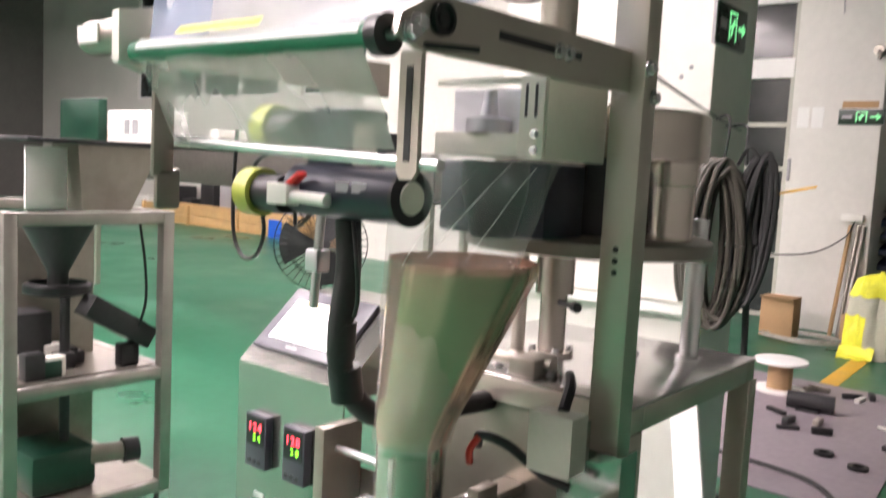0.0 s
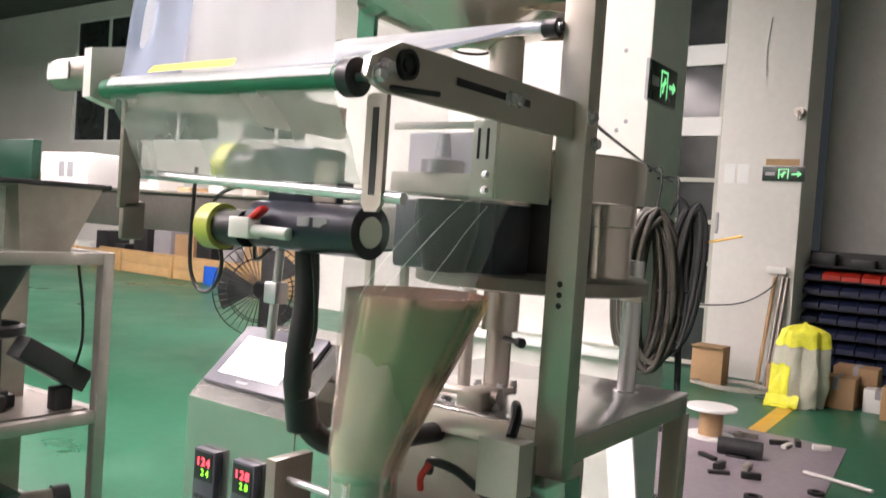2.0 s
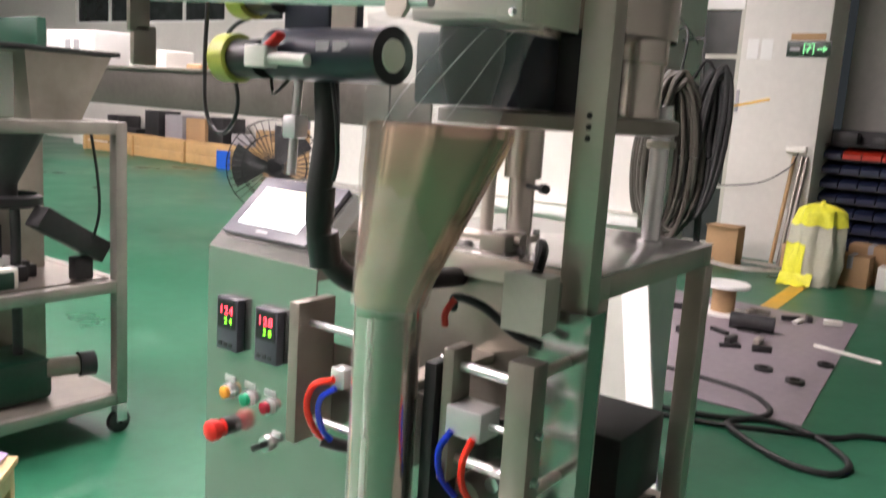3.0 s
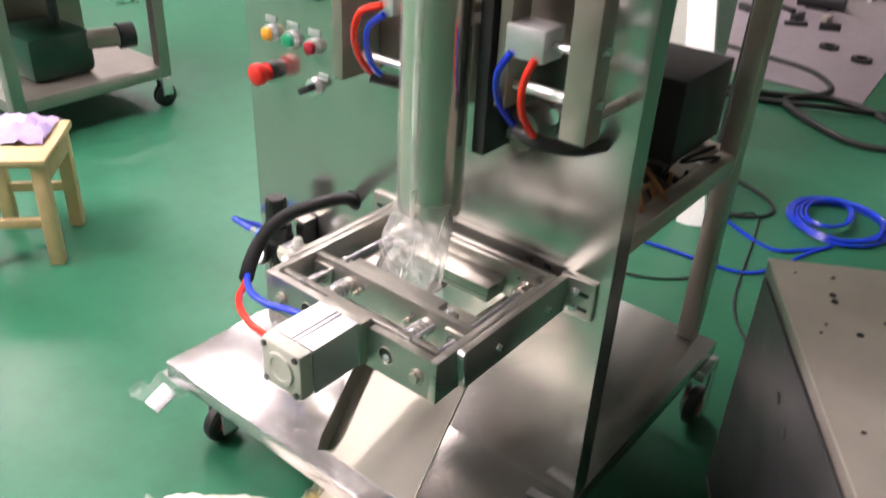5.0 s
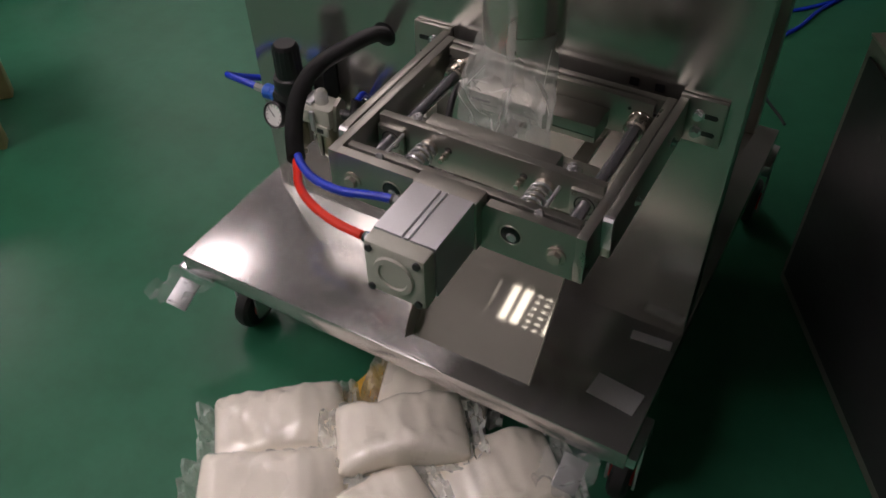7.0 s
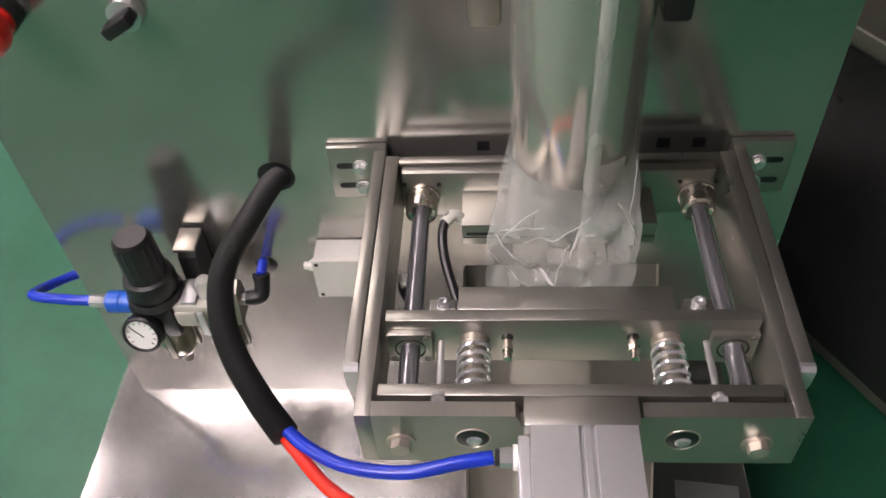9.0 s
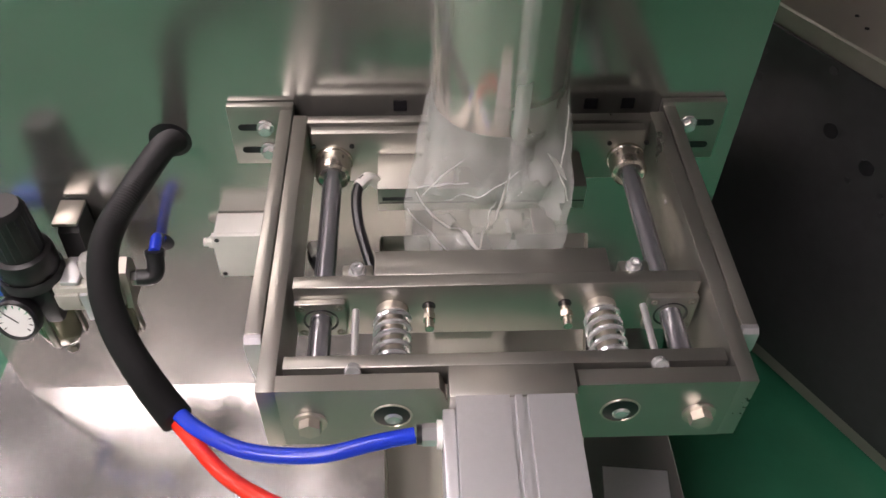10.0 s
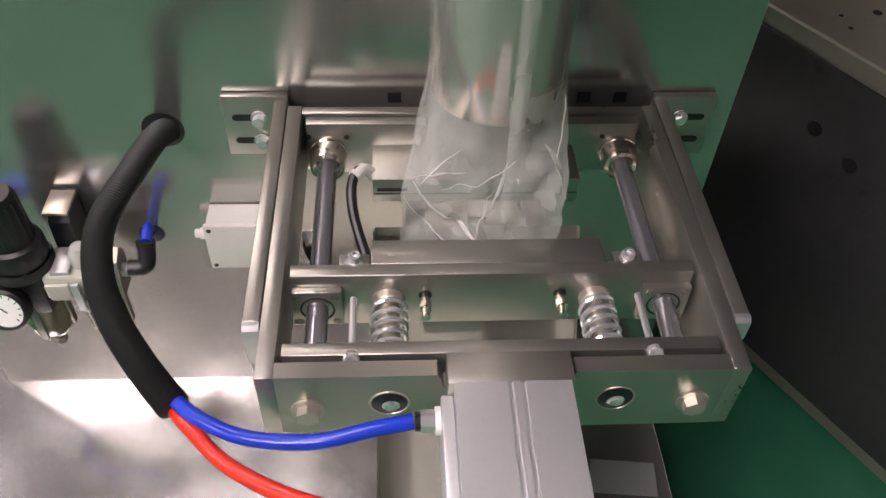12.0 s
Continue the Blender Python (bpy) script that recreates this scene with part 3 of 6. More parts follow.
def socket_head(name, at, way, r, h, parent):
    """A cap screw head with a hexagon recess."""
    p, d = Vector(at), Vector(way).normalized()
    o = part(name, bm_lathe(B(), p, [(r, 0.0), (r, h * 0.8), (r * 0.85, h), (r * 0.5, h), (r * 0.48, h * 0.5), (0.0, h * 0.5)], 20, d), CHROME, parent)
    return o


for s in (-1, 1):
    # inner frame side and the outer bracket that is folded out along the panel
    x0, x1 = mirrored(s, 0.1525, 0.1650)
    jaw_box("side_plate", (x0, JF, JB), (x1, -0.016, JT), STEEL_MILL, 0.0008, "milled steel side plate")
    x0, x1 = mirrored(s, 0.1658, 0.1775)
    br = jaw_box("side_bracket", (x0, -0.258, 0.617), (x1, -0.008, JT + 0.0005), STEEL_MILL, 0.0012, "steel mounting bracket with slotted flange")
    # Bracket's lit end face is put in as a paler metal.
    nose = bm_prism(B(), [(-0.2645, 0.660), (-0.2645, 0.676), (-0.2615, JT), (-0.258, JT), (-0.258, 0.630)], "x", JX + x0, JX + x1)
    part("bracket_nose", nose, ALU, br, "chamfered bracket end, paler metal for its lit face")
    x0, x1 = mirrored(s, 0.1658, 0.2250)
    f = jaw_box("flange", (x0, -0.008, 0.617), (x1, -0.001, 0.683), STEEL_MILL, 0.0008, "slotted mounting flange", br)
    for zz in (0.634, 0.660):
        c = JX + s * 0.205
        part("slot", bm_cyl(bm_cyl(box((c - 0.009, -0.0086, zz - 0.0035), (c + 0.009, -0.0081, zz + 0.0035)), (c - 0.009, -0.0086, zz), (c - 0.009, -0.0081, zz), 0.0035, None, 14), (c + 0.009, -0.0086, zz), (c + 0.009, -0.0081, zz), 0.0035, None, 14), BLACK, br)
        bolt(br, (c - s * 0.012, -0.0087, zz), (0, -1, 0), 0.0055, 0.006)
    for yy in (-0.058, -0.182):
        bolt(br, (JX + s * 0.1775, yy, 0.645), (s, 0, 0), 0.0045, 0.005)
    part("bracket_hole", cyl((JX + s * 0.1525, -0.105, 0.652), (JX + s * 0.1519, -0.105, 0.652), 0.0022, None, 12), ALU, jaw)

# front plate in two halves, stepped down where the cylinder plate sits between them
bm = bm_prism(B(), [(-0.1525, JB), (0.1525, JB), (0.1525, JT), (0.046, JT), (0.043, JT - 0.006), (0.0415, JT - 0.014), (-0.0415, JT - 0.014), (-0.043, JT - 0.006), (-0.046, JT), (-0.1525, JT)], "y", JF, JF + 0.0125)
bmesh.ops.translate(bm, vec=(JX, 0, 0), verts=bm.verts)
fp = part("front_plate", bm, STEEL_MILL, jaw, "milled steel front plate with bored holes")
for s in (-1, 1):
    c = (JX + s * 0.0775, JF, 0.648)
    part("bore", bm_lathe(B(), c, [(0.0, 0.0005), (0.0122, 0.0005), (0.0128, 0.0001)], 32, (0, -1, 0)), BLACK, fp)
    part("bore_lip", bm_lathe(B(), c, [(0.0123, 0.0004), (0.0127, 0.0010), (0.0136, 0.0010), (0.0139, 0.0001)], 32, (0, -1, 0)), STEEL, fp)
    part("shaft_end", bm_lathe(B(), (c[0] + 0.001, JF - 0.0005, c[2] - 0.0035), [(0.0, 0.0016), (0.0045, 0.0014), (0.0062, 0.0)], 20, (0, -1, 0)), CHROME, fp)
    bolt(fp, (JX + s * 0.1325, JF - 0.0002, 0.643), (0, -1, 0), 0.0080, 0.0065, STEEL)

# fixed plate at the panel, then the rear jaw bar
jaw_box("back_plate", (-0.1525, -0.026, JB), (0.1525, -0.016, JT - 0.001), STEEL_MILL)
for xx in (-0.079, 0.094, 0.128):
    part("panel_slot", box((xx - 0.006, -0.0006, 0.671), (xx + 0.006, -0.0001, 0.682)), BLACK, jaw)
rear = jaw_box("rear_jaw_bar", (-0.1480, -0.0425, 0.624), (0.1440, -0.0320, JT), STEEL_MILL, 0.0008, "rear jaw carrier bar")
carrier = jaw_box("carrier_bar", (-0.1485, -0.2175, 0.624), (0.1485, -0.2060, JT), STEEL_MILL, 0.0008, "moving front jaw carrier bar")
thrust = jaw_box("thrust_plate", (-0.1490, -0.2870, 0.624), (0.1490, -0.2765, JT - 0.0005), STEEL_MILL, 0.0008, "thrust plate of the moving jaw")
for s in (-1, 1):
    x, z = JX + s * 0.130, 0.649
    part("guide_rod", cyl((x, -0.018, z), (x, -0.2925, z), 0.0082, None, 28), ROD, jaw, "hard chrome guide rod")
    part("bushing", bm_lathe(B(), (x, -0.0425, z), [(0.0083, 0.022), (0.0125, 0.024), (0.0150, 0.0225), (0.0155, 0.020), (0.0155, 0.004), (0.0165, 0.003), (0.0165, 0.0)], 32, (0, -1, 0)), CUP_STEEL, rear, "round bearing bush")
    for a in (-1, 1):
        part("bush_screw", cyl((x + a * 0.0165, -0.0425, z + 0.0165), (x + a * 0.0165, -0.0440, z + 0.0165), 0.0022, None, 12), DARK, rear)
    flange_block(s, -0.2175, carrier)
    # spring on its pin between carrier and thrust plate
    sx, sz = JX + s * 0.0775, 0.652
    part("spring_pin", cyl((sx, -0.2175, sz), (sx, -0.2765, sz), 0.0080, None, 20), STEEL, carrier)
    part("spring_cup", bm_lathe(B(), (sx, -0.2175, sz), [(0.0122, 0.0), (0.0122, 0.006), (0.0112, 0.0072), (0.0, 0.0072)], 28, (0, -1, 0)), STEEL, carrier)
    part("spring", spring_coil(sx, -0.2260, -0.2755, sz, 0.0125, 0.0021, 5.6), CHROME, carrier, "steel compression spring")
    # adjusting screw through both plates, with its little post behind the carrier
    px = JX + s * 0.1025
    part("screw_block", box((px - 0.011, -0.2058, 0.655), (px + 0.011, -0.1930, 0.676), 0.001), STEEL_MILL, carrier)
    socket_head("post_screw", (px, -0.1995, 0.676), (0, 0, 1), 0.0052, 0.006, carrier)
    part("post_washer", bm_lathe(B(), (px, -0.1995, 0.676), [(0.0068, 0.0), (0.0068, 0.0012), (0.0, 0.0012)], 18), CHROME, carrier)
    part("set_screw", cyl((px, -0.235, 0.674), (px, -0.2765, 0.674), 0.0027, None, 14), CHROME, thrust)
    socket_head("set_screw_head", (px, -0.287, 0.676), (0, -1, 0.5), 0.0058, 0.0055, thrust)
    # small air fitting on the carrier face
    fx, fz = JX + s * 0.0505, 0.655
    part("fitting_hole", cyl((fx, -0.2176, fz + 0.002), (fx, -0.2182, fz + 0.002), 0.0050, None, 16), BLACK, carrier)
    part("fitting", bm_cyl(bm_cyl(cyl((fx, -0.218, fz), (fx, -0.225, fz), 0.0036), (fx, -0.225, fz), (fx, -0.230, fz), 0.0050, None, 6), (fx, -0.230, fz), (fx, -0.238, fz), 0.0034), CUP_STEEL, carrier, "small nickel fitting")
    # lock nut and screw on the front of the thrust plate
    part("lock_screw", bm_cyl(cyl((sx, -0.287, 0.645), (sx, -0.2915, 0.645), 0.0075, None, 6), (sx, -0.2915, 0.645), (sx, -0.2922, 0.645), 0.0035), CHROME, thrust)

# heated seal blocks
jaw_box("seal_block", (-0.0900, -0.2058, 0.640), (0.0840, -0.1815, 0.6785), STEEL_MILL, 0.001, "front heated sealing block", carrier)
rsb = jaw_box("rear_seal_block", (-0.0910, -0.0885, 0.630), (0.0880, -0.0427, 0.6560), STEEL_MILL, 0.001, "rear heated sealing block with a slot", rear)
jaw_box("heater_slot", (-0.0870, -0.0892, 0.643), (-0.0610, -0.0887, 0.6465), BLACK, 0, "", rear)
jaw_box("seal_face_joint", (-0.0900, -0.0892, 0.6395), (0.0870, -0.0887, 0.6405), DARK, 0, "", rear)
part("heater_cable", tube([(-0.098, -0.075, 0.650), (-0.108, -0.079, 0.660), (-0.116, -0.092, 0.655), (-0.115, -0.112, 0.640), (-0.106, -0.140, 0.622), (-0.096, -0.165, 0.606), (-0.090, -0.185, 0.590)], 0.0046, 10), BLACK, jaw, "black heater cable")
part("cable_sleeve", tube([(-0.098, -0.075, 0.650), (-0.1065, -0.078, 0.659), (-0.1145, -0.087, 0.658)], 0.0054, 10), WHITE_PL, jaw, "white heat-proof sleeve")
part("heater_cable", tube([(-0.152, -0.140, 0.632), (-0.146, -0.158, 0.636), (-0.128, -0.176, 0.628), (-0.108, -0.196, 0.616), (-0.09, -0.204, 0.605)], 0.0046, 10), BLACK, jaw, "black heater cable")
part("cable_sleeve", tube([(-0.153, -0.128, 0.628), (-0.150, -0.138, 0.634), (-0.147, -0.150, 0.637)], 0.0054, 10), WHITE_PL, jaw, "white heat-proof sleeve")
part("film_scrap", bm_grid(B(), lambda u, v: Vector((0.128 + 0.026 * u, -0.285 + 0.035 * v, 0.628 + 0.012 * noise.noise(Vector((3 * u, 4 * v, 7.7))))), 8, 8), FILM_BAG, jaw, "scrap of clear film")

# air cylinder on the front plate
ac = thing("air_cylinder", (0, -0.36, 0.614), "grey anodised square air cylinder on the jaw frame", "air cylinder")
part("mount_plate", box((-0.0415, -0.318, 0.618), (0.0405, -0.2935, 0.6885), 0.001), STEEL_MILL, ac, "milled cylinder plate")
part("piston_rod", cyl((0, -0.2935, 0.655), (0, -0.2872, 0.655), 0.009), CHROME, ac)
bm = B()
W, G = 0.0375, 0.0035
outl = [(-W, 0.619), (W, 0.619), (W, 0.690)]
for gx in (0.006, -0.002):
    outl += [(gx + 0.0018, 0.690), (gx + 0.0014, 0.6872), (gx - 0.0014, 0.6872), (gx - 0.0018, 0.690)]
outl += [(-W, 0.690)]
bm_prism(bm, outl, "y", -0.400, -0.318)
part("barrel", bm, ALU, ac, "grey extruded barrel with two grooves")
cap = part("end_cap", box((-0.038, -0.424, 0.618), (0.038, -0.400, 0.691), 0.006), GREYBOX, ac)
part("round_boss", bm_lathe(B(), (0, -0.424, 0.655), [(0.0, 0.001), (0.017, 0.001), (0.018, 0.003), (0.024, 0.003), (0.025, 0.0)], 36, (0, -1, 0)), GREYBOX, cap)
for sx in (-0.029, 0.029):
    for sz in (0.626, 0.683):
        part("cap_screw", cyl((sx, -0.423, sz), (sx, -0.4265, sz), 0.0045), DARK, cap)
part("port_block", box((-0.046, -0.400, 0.632), (-0.0376, -0.318, 0.676), 0.0015), ALU, ac, "grey port strip on the barrel side")
for yy, zz in ((-0.3275, 0.660), (-0.3965, 0.664)):
    fx = -0.0376 if yy < -0.35 else -0.0460
    pf = part("push_fitting", bm_cyl(cyl((fx, yy, zz), (fx - 0.004, yy, zz), 0.0065), (fx - 0.004, yy, zz), (fx - 0.013, yy, zz), 0.0075, None, 6), CHROME, ac, "nickel push-in fitting")
    part("washer", cyl((fx + 0.0002, yy, zz), (fx - 0.0035, yy, zz), 0.0095, None, 20), WHITE, pf, "white sealing washer")
    part("release_ring", cyl((fx - 0.013, yy, zz), (fx - 0.0165, yy, zz), 0.0068, None, 20), BLACK, pf)

ac.location.x += -0.0065

# corrugated sleeve with the two air lines
sl = thing("air_line_loom", (-0.29, 0, 0.645), "black corrugated sleeve with red and blue air lines", "air hose")
arc = smooth_line([(-0.288, 0.006, 0.636), (-0.290, -0.030, 0.655), (-0.2988, -0.0794, 0.660), (-0.312, -0.1357, 0.656), (-0.306, -0.183, 0.651), (-0.2868, -0.226, 0.645), (-0.2588, -0.266, 0.640), (-0.2324, -0.297, 0.636)], 44)
part("sleeve", tube(arc, 0.0110, 18, 1, 0.07, True), RUBBER, sl, "black corrugated sleeve")
part("red_line", tube([(-0.236, -0.293, 0.632), (-0.220, -0.312, 0.633), (-0.190, -0.345, 0.642), (-0.150, -0.372, 0.652), (-0.105, -0.390, 0.660), (-0.0635, -0.3965, 0.664)], 0.0054, 14), RED_HOSE, sl, "glossy red air line")
part("blue_line", tube([(-0.234, -0.292, 0.640), (-0.214, -0.309, 0.641), (-0.180, -0.328, 0.646), (-0.135, -0.336, 0.652), (-0.095, -0.331, 0.658), (-0.0700, -0.3275, 0.660)], 0.0054, 14), BLUE_HOSE, sl, "glossy blue air line")
part("panel_hole", bm_lathe(B(), (-0.292, -0.0003, 0.640), [(0.0, 0.0003), (0.0175, 0.0003), (0.0195, 0.0)], 28, (0, -1, 0)), BLACK, sl)

# filter regulator on the panel
rg = thing("filter_regulator", (-0.43, -0.05, 0.40), "black and grey air filter regulator with pressure gauge", "regulator")
part("bracket", bm_prism(B(), [(-0.002, 0.50), (-0.040, 0.505), (-0.036, 0.556), (-0.026, 0.566), (-0.002, 0.566)], "x", -0.411, -0.391), DARK, rg, "black wall bracket")
part("bracket_top", box((-0.413, -0.038, 0.5665), (-0.389, -0.004, 0.5705), 0.001), STEEL, rg)
part("regulator_body", box((-0.462, -0.086, 0.478), (-0.414, -0.040, 0.537), 0.007), BLACK, rg)
kb = part("adjuster_knob", bm_lathe(B(), (-0.436, -0.062, 0.535), [(0.0, 0.083), (0.0165, 0.083), (0.0195, 0.079), (0.0200, 0.074), (0.0215, 0.028), (0.026, 0.026), (0.0275, 0.020), (0.0275, 0.006), (0.025, 0.0)], 36), BLACK, rg, "black fluted adjuster knob")
for q in range(18):
    a = q * math.tau / 18
    part("flute", cyl((-0.436 + 0.0205 * math.cos(a), -0.062 + 0.0205 * math.sin(a), 0.566), (-0.436 + 0.0195 * math.cos(a), -0.062 + 0.0195 * math.sin(a), 0.612), 0.0013, None, 6), BLACK, kb)
part("collar_nut", bm_lathe(B(), (-0.436, -0.062, 0.527), [(0.0285, 0.011), (0.030, 0.008), (0.030, 0.0)], 28), DARK, rg)
GA = Vector((-0.1, -1, 0.35)).normalized()
GC = Vector((-0.448, -0.088, 0.500))
gz = part("pressure_gauge", bm_lathe(B(), GC, [(0.0, 0.0), (0.020, 0.0), (0.0225, 0.004), (0.0225, 0.014), (0.0205, 0.0165), (0.0190, 0.0165), (0.0185, 0.0135)], 36, GA), BLACK, rg, "round black pressure gauge")
part("dial", bm_lathe(B(), GC + GA * 0.013, [(0.0, 0.0008), (0.0187, 0.0008), (0.0187, 0.0)], 32, GA), WHITE, gz, "white gauge dial")
GU = GA.cross(Vector((0, 0, 1))).normalized()
GV = GU.cross(GA)
for q in range(11):
    a = radians(-40 + 26 * q)
    e = GU * math.cos(a) + GV * math.sin(a)
    part("tick", cyl(GC + GA * 0.0142 + e * 0.0135, GC + GA * 0.0142 + e * 0.0165, 0.0005, None, 5), GREEN_BTN if 3 < q < 8 else BLACK, gz)
part("needle", cyl(GC + GA * 0.0150 - GU * 0.003 - GV * 0.002, GC + GA * 0.0150 + GU * 0.011 + GV * 0.008, 0.0006, None, 5), BLACK, gz)
for bx, sz in ((-0.434, 1.0), (-0.374, 0.95)):
    fb = part("filter_bowl", bm_lathe(B(), (bx, -0.062, 0.425), [(0.0, -0.012), (0.005, -0.011), (0.006, 0.0), (0.014 * sz, 0.003), (0.0205 * sz, 0.014), (0.0225 * sz, 0.030), (0.0225 * sz, 0.068)], 32), BOWL, rg, "smoky olive filter bowl in a metal guard")
    part("guard_rib", bm_box(box((bx - 0.0035, -0.0870, 0.440), (bx + 0.0035, -0.0835, 0.492), 0.001), (bx + 0.0215 * sz, -0.066, 0.440), (bx + 0.0245 * sz, -0.058, 0.492), 0.001), STEEL_DARK, fb)
    part("drain_nut", cyl((bx, -0.062, 0.408), (bx, -0.062, 0.416), 0.0065, None, 6), STEEL_DARK, fb)
part("manifold", bm_box(bm_box(box((-0.414, -0.083, 0.495), (-0.352, -0.042, 0.529), 0.003), (-0.412, -0.087, 0.505), (-0.390, -0.083, 0.522), 0.001), (-0.384, -0.0865, 0.482), (-0.356, -0.083, 0.500), 0.001), GREYBOX, rg, "grey cast manifold")
part("manifold_clip", bm_box(box((-0.405, -0.080, 0.529), (-0.388, -0.046, 0.534), 0.001), (-0.3875, -0.0885, 0.487), (-0.3800, -0.0840, 0.524), 0.001), ALU, rg)
part("sight_window", box((-0.376, -0.0872, 0.487), (-0.364, -0.0866, 0.495)), BLACK, rg)
part("oil_dome", bm_lathe(B(), (-0.379, -0.062, 0.529), [(0.0, 0.024), (0.007, 0.022), (0.0105, 0.016), (0.0110, 0.0)], 24), SIGHT, rg, "clear oil sight dome")
part("outlet_flange", bm_prism(B(), [(-0.078, 0.492), (-0.070, 0.535), (-0.055, 0.542), (-0.046, 0.530), (-0.046, 0.492)], "x", -0.3515, -0.345), STEEL_DARK, rg)
part("outlet_nut", cyl((-0.345, -0.060, 0.517), (-0.339, -0.060, 0.517), 0.008, None, 6), CHROME, rg)
part("elbow", bm_cyl(tube([(-0.339, -0.060, 0.517), (-0.330, -0.060, 0.517), (-0.323, -0.058, 0.520), (-0.321, -0.053, 0.528), (-0.321, -0.048, 0.538)], 0.0085, 14), (-0.321, -0.0485, 0.537), (-0.321, -0.0465, 0.541), 0.0095), BLACK, rg, "black elbow fitting")
part("blue_stub", tube([(-0.321, -0.047, 0.540), (-0.322, -0.030, 0.541), (-0.328, -0.012, 0.523), (-0.331, 0.003, 0.508)], 0.0056, 12), BLUE_HOSE, rg, "glossy blue air line")
part("stub_hole", bm_lathe(B(), (-0.331, -0.0002, 0.505), [(0.0, 0.0003), (0.0115, 0.0003), (0.0130, 0.0)], 24, (0, -1, 0)), BLACK, rg)
part("inlet_collar", bm_lathe(B(), (-0.462, -0.062, 0.514), [(0.0, 0.034), (0.0095, 0.034), (0.0125, 0.031), (0.0125, 0.018), (0.0115, 0.017), (0.0125, 0.016), (0.0125, 0.0)], 28, (-1, 0, 0)), BLUE, rg, "blue push-in collar")
part("inlet_nut", cyl((-0.496, -0.062, 0.515), (-0.514, -0.062, 0.516), 0.0075, None, 6), CHROME, rg)
part("inlet_hose", tube([(-0.512, -0.062, 0.516), (-0.548, -0.060, 0.516), (-0.592, -0.045, 0.505), (-0.600, -0.005, 0.475), (-0.568, 0.05, 0.45), (-0.545, 0.12, 0.42)], 0.0060, 12), BLUE_HOSE, rg, "glossy blue air line")
jb = thing("junction_box", (-0.235, -0.01, 0.49), "small white plastic junction box on the panel", "junction box")
part("body", box((-0.266, -0.030, 0.490), (-0.203, -0.001, 0.547), 0.002), WHITE_PL, jb)
part("lid", box((-0.2675, -0.036, 0.4885), (-0.2015, -0.0302, 0.5485), 0.0015), WHITE_PL, jb, "white plastic lid")
for zz in (0.494, 0.543):
    part("lid_screw", cyl((-0.262, -0.0361, zz), (-0.262, -0.0368, zz), 0.0024, None, 12), DARK, jb)
part("gland", bm_cyl(cyl((-0.267, -0.018, 0.522), (-0.276, -0.018, 0.522), 0.0060, None, 8), (-0.276, -0.018, 0.522), (-0.281, -0.018, 0.522), 0.0045), WHITE_PL, jb)

# discharge chute
ch = thing("discharge_chute", (0, -0.16, 0.30), "polished steel discharge chute under the jaws", "chute")
bm = bm_prism(B(), [(-0.075, 0.585), (-0.265, 0.335), (-0.263, 0.333), (-0.073, 0.583)], "x", -0.098, 0.090)
part("slide", bm, CHUTE, ch)
part("side_lip", bm_prism(B(), [(-0.075, 0.585), (-0.265, 0.335), (-0.285, 0.350), (-0.275, 0.375), (-0.095, 0.600)], "x", -0.0995, -0.098), STEEL_DARK, ch, "folded steel side wall")
part("side_lip", bm_prism(B(), [(-0.075, 0.585), (-0.265, 0.335), (-0.268, 0.338), (-0.080, 0.588)], "x", 0.090, 0.0915), STEEL, ch)
for xx in (-0.070, 0.045):
    part("support", box((xx, -0.078, 0.570), (xx + 0.020, 0.0, 0.576)), STEEL, ch)

strip = smooth_line([(-0.098, -0.262, 0.335), (-0.085, -0.235, 0.262), (-0.060, -0.205, 0.2450), (-0.010, -0.198, 0.2445), (0.060, -0.205, 0.2445)], 6)
single("film_strip", bm_grid(B(), lambda u, v: strip[round(v * (len(strip) - 1))] + Vector((0.010 * (u - 0.5), 0.016 * (u - 0.5), 0.003 * (1 - v) * math.sin(3 * u))), 4, len(strip) - 1), FILM_HAZE, "curved strip of clear film lying on the base plate", "plastic strip")

# ---- forming tube, funnel and film ----
TX, TY = -0.007, -0.130
ft = thing("forming_tube", (TX, TY, 0.76), "polished stainless forming tube with skewed filling funnel", "forming tube")
part("tube_body", bm_lathe(B(), (TX, TY, 0.0), [(0.0470, 0.782), (0.0470, 1.20), (0.0460, 1.20), (0.0460, 0.782)], 56, (0, 0, 1), True), TUBE_STEEL, ft)
bm = B()
top, low = [], []
SEG = 112


def dent(k):
    """Slightly uneven bending of the sheet round the cone."""
    a = k * math.tau / SEG
    return 1 + 0.022 * noise.noise(Vector((2.6 * math.cos(a), 2.6 * math.sin(a), 3.1))) + 0.010 * math.sin(11 * a + 1.6 * math.sin(3 * a))


for ring, (cx, cy, cz, r) in enumerate(((TX, TY, 1.19, 0.0472), (TX + 0.002, TY + 0.002, 1.215, 0.0525), (0.040, -0.098, 1.425, 0.098), (0.040, -0.098, 1.440, 0.098), (0.040, -0.098, 1.440, 0.0965), (0.040, -0.098, 1.425, 0.0965), (TX + 0.002, TY + 0.002, 1.215, 0.0510))):
    low = top
    top = [bm.verts.new((cx + r * dent(k) * math.cos(k * math.tau / SEG), cy + r * dent(k) * math.sin(k * math.tau / SEG), cz)) for k in range(SEG)]
    if low:
        for k in range(SEG):
            bm.faces.new((low[k], low[(k + 1) % SEG], top[(k + 1) % SEG], top[k])).smooth = True
part("funnel", bm, FUNNEL, ft, "polished skewed steel cone tinted warm in place of reflections")
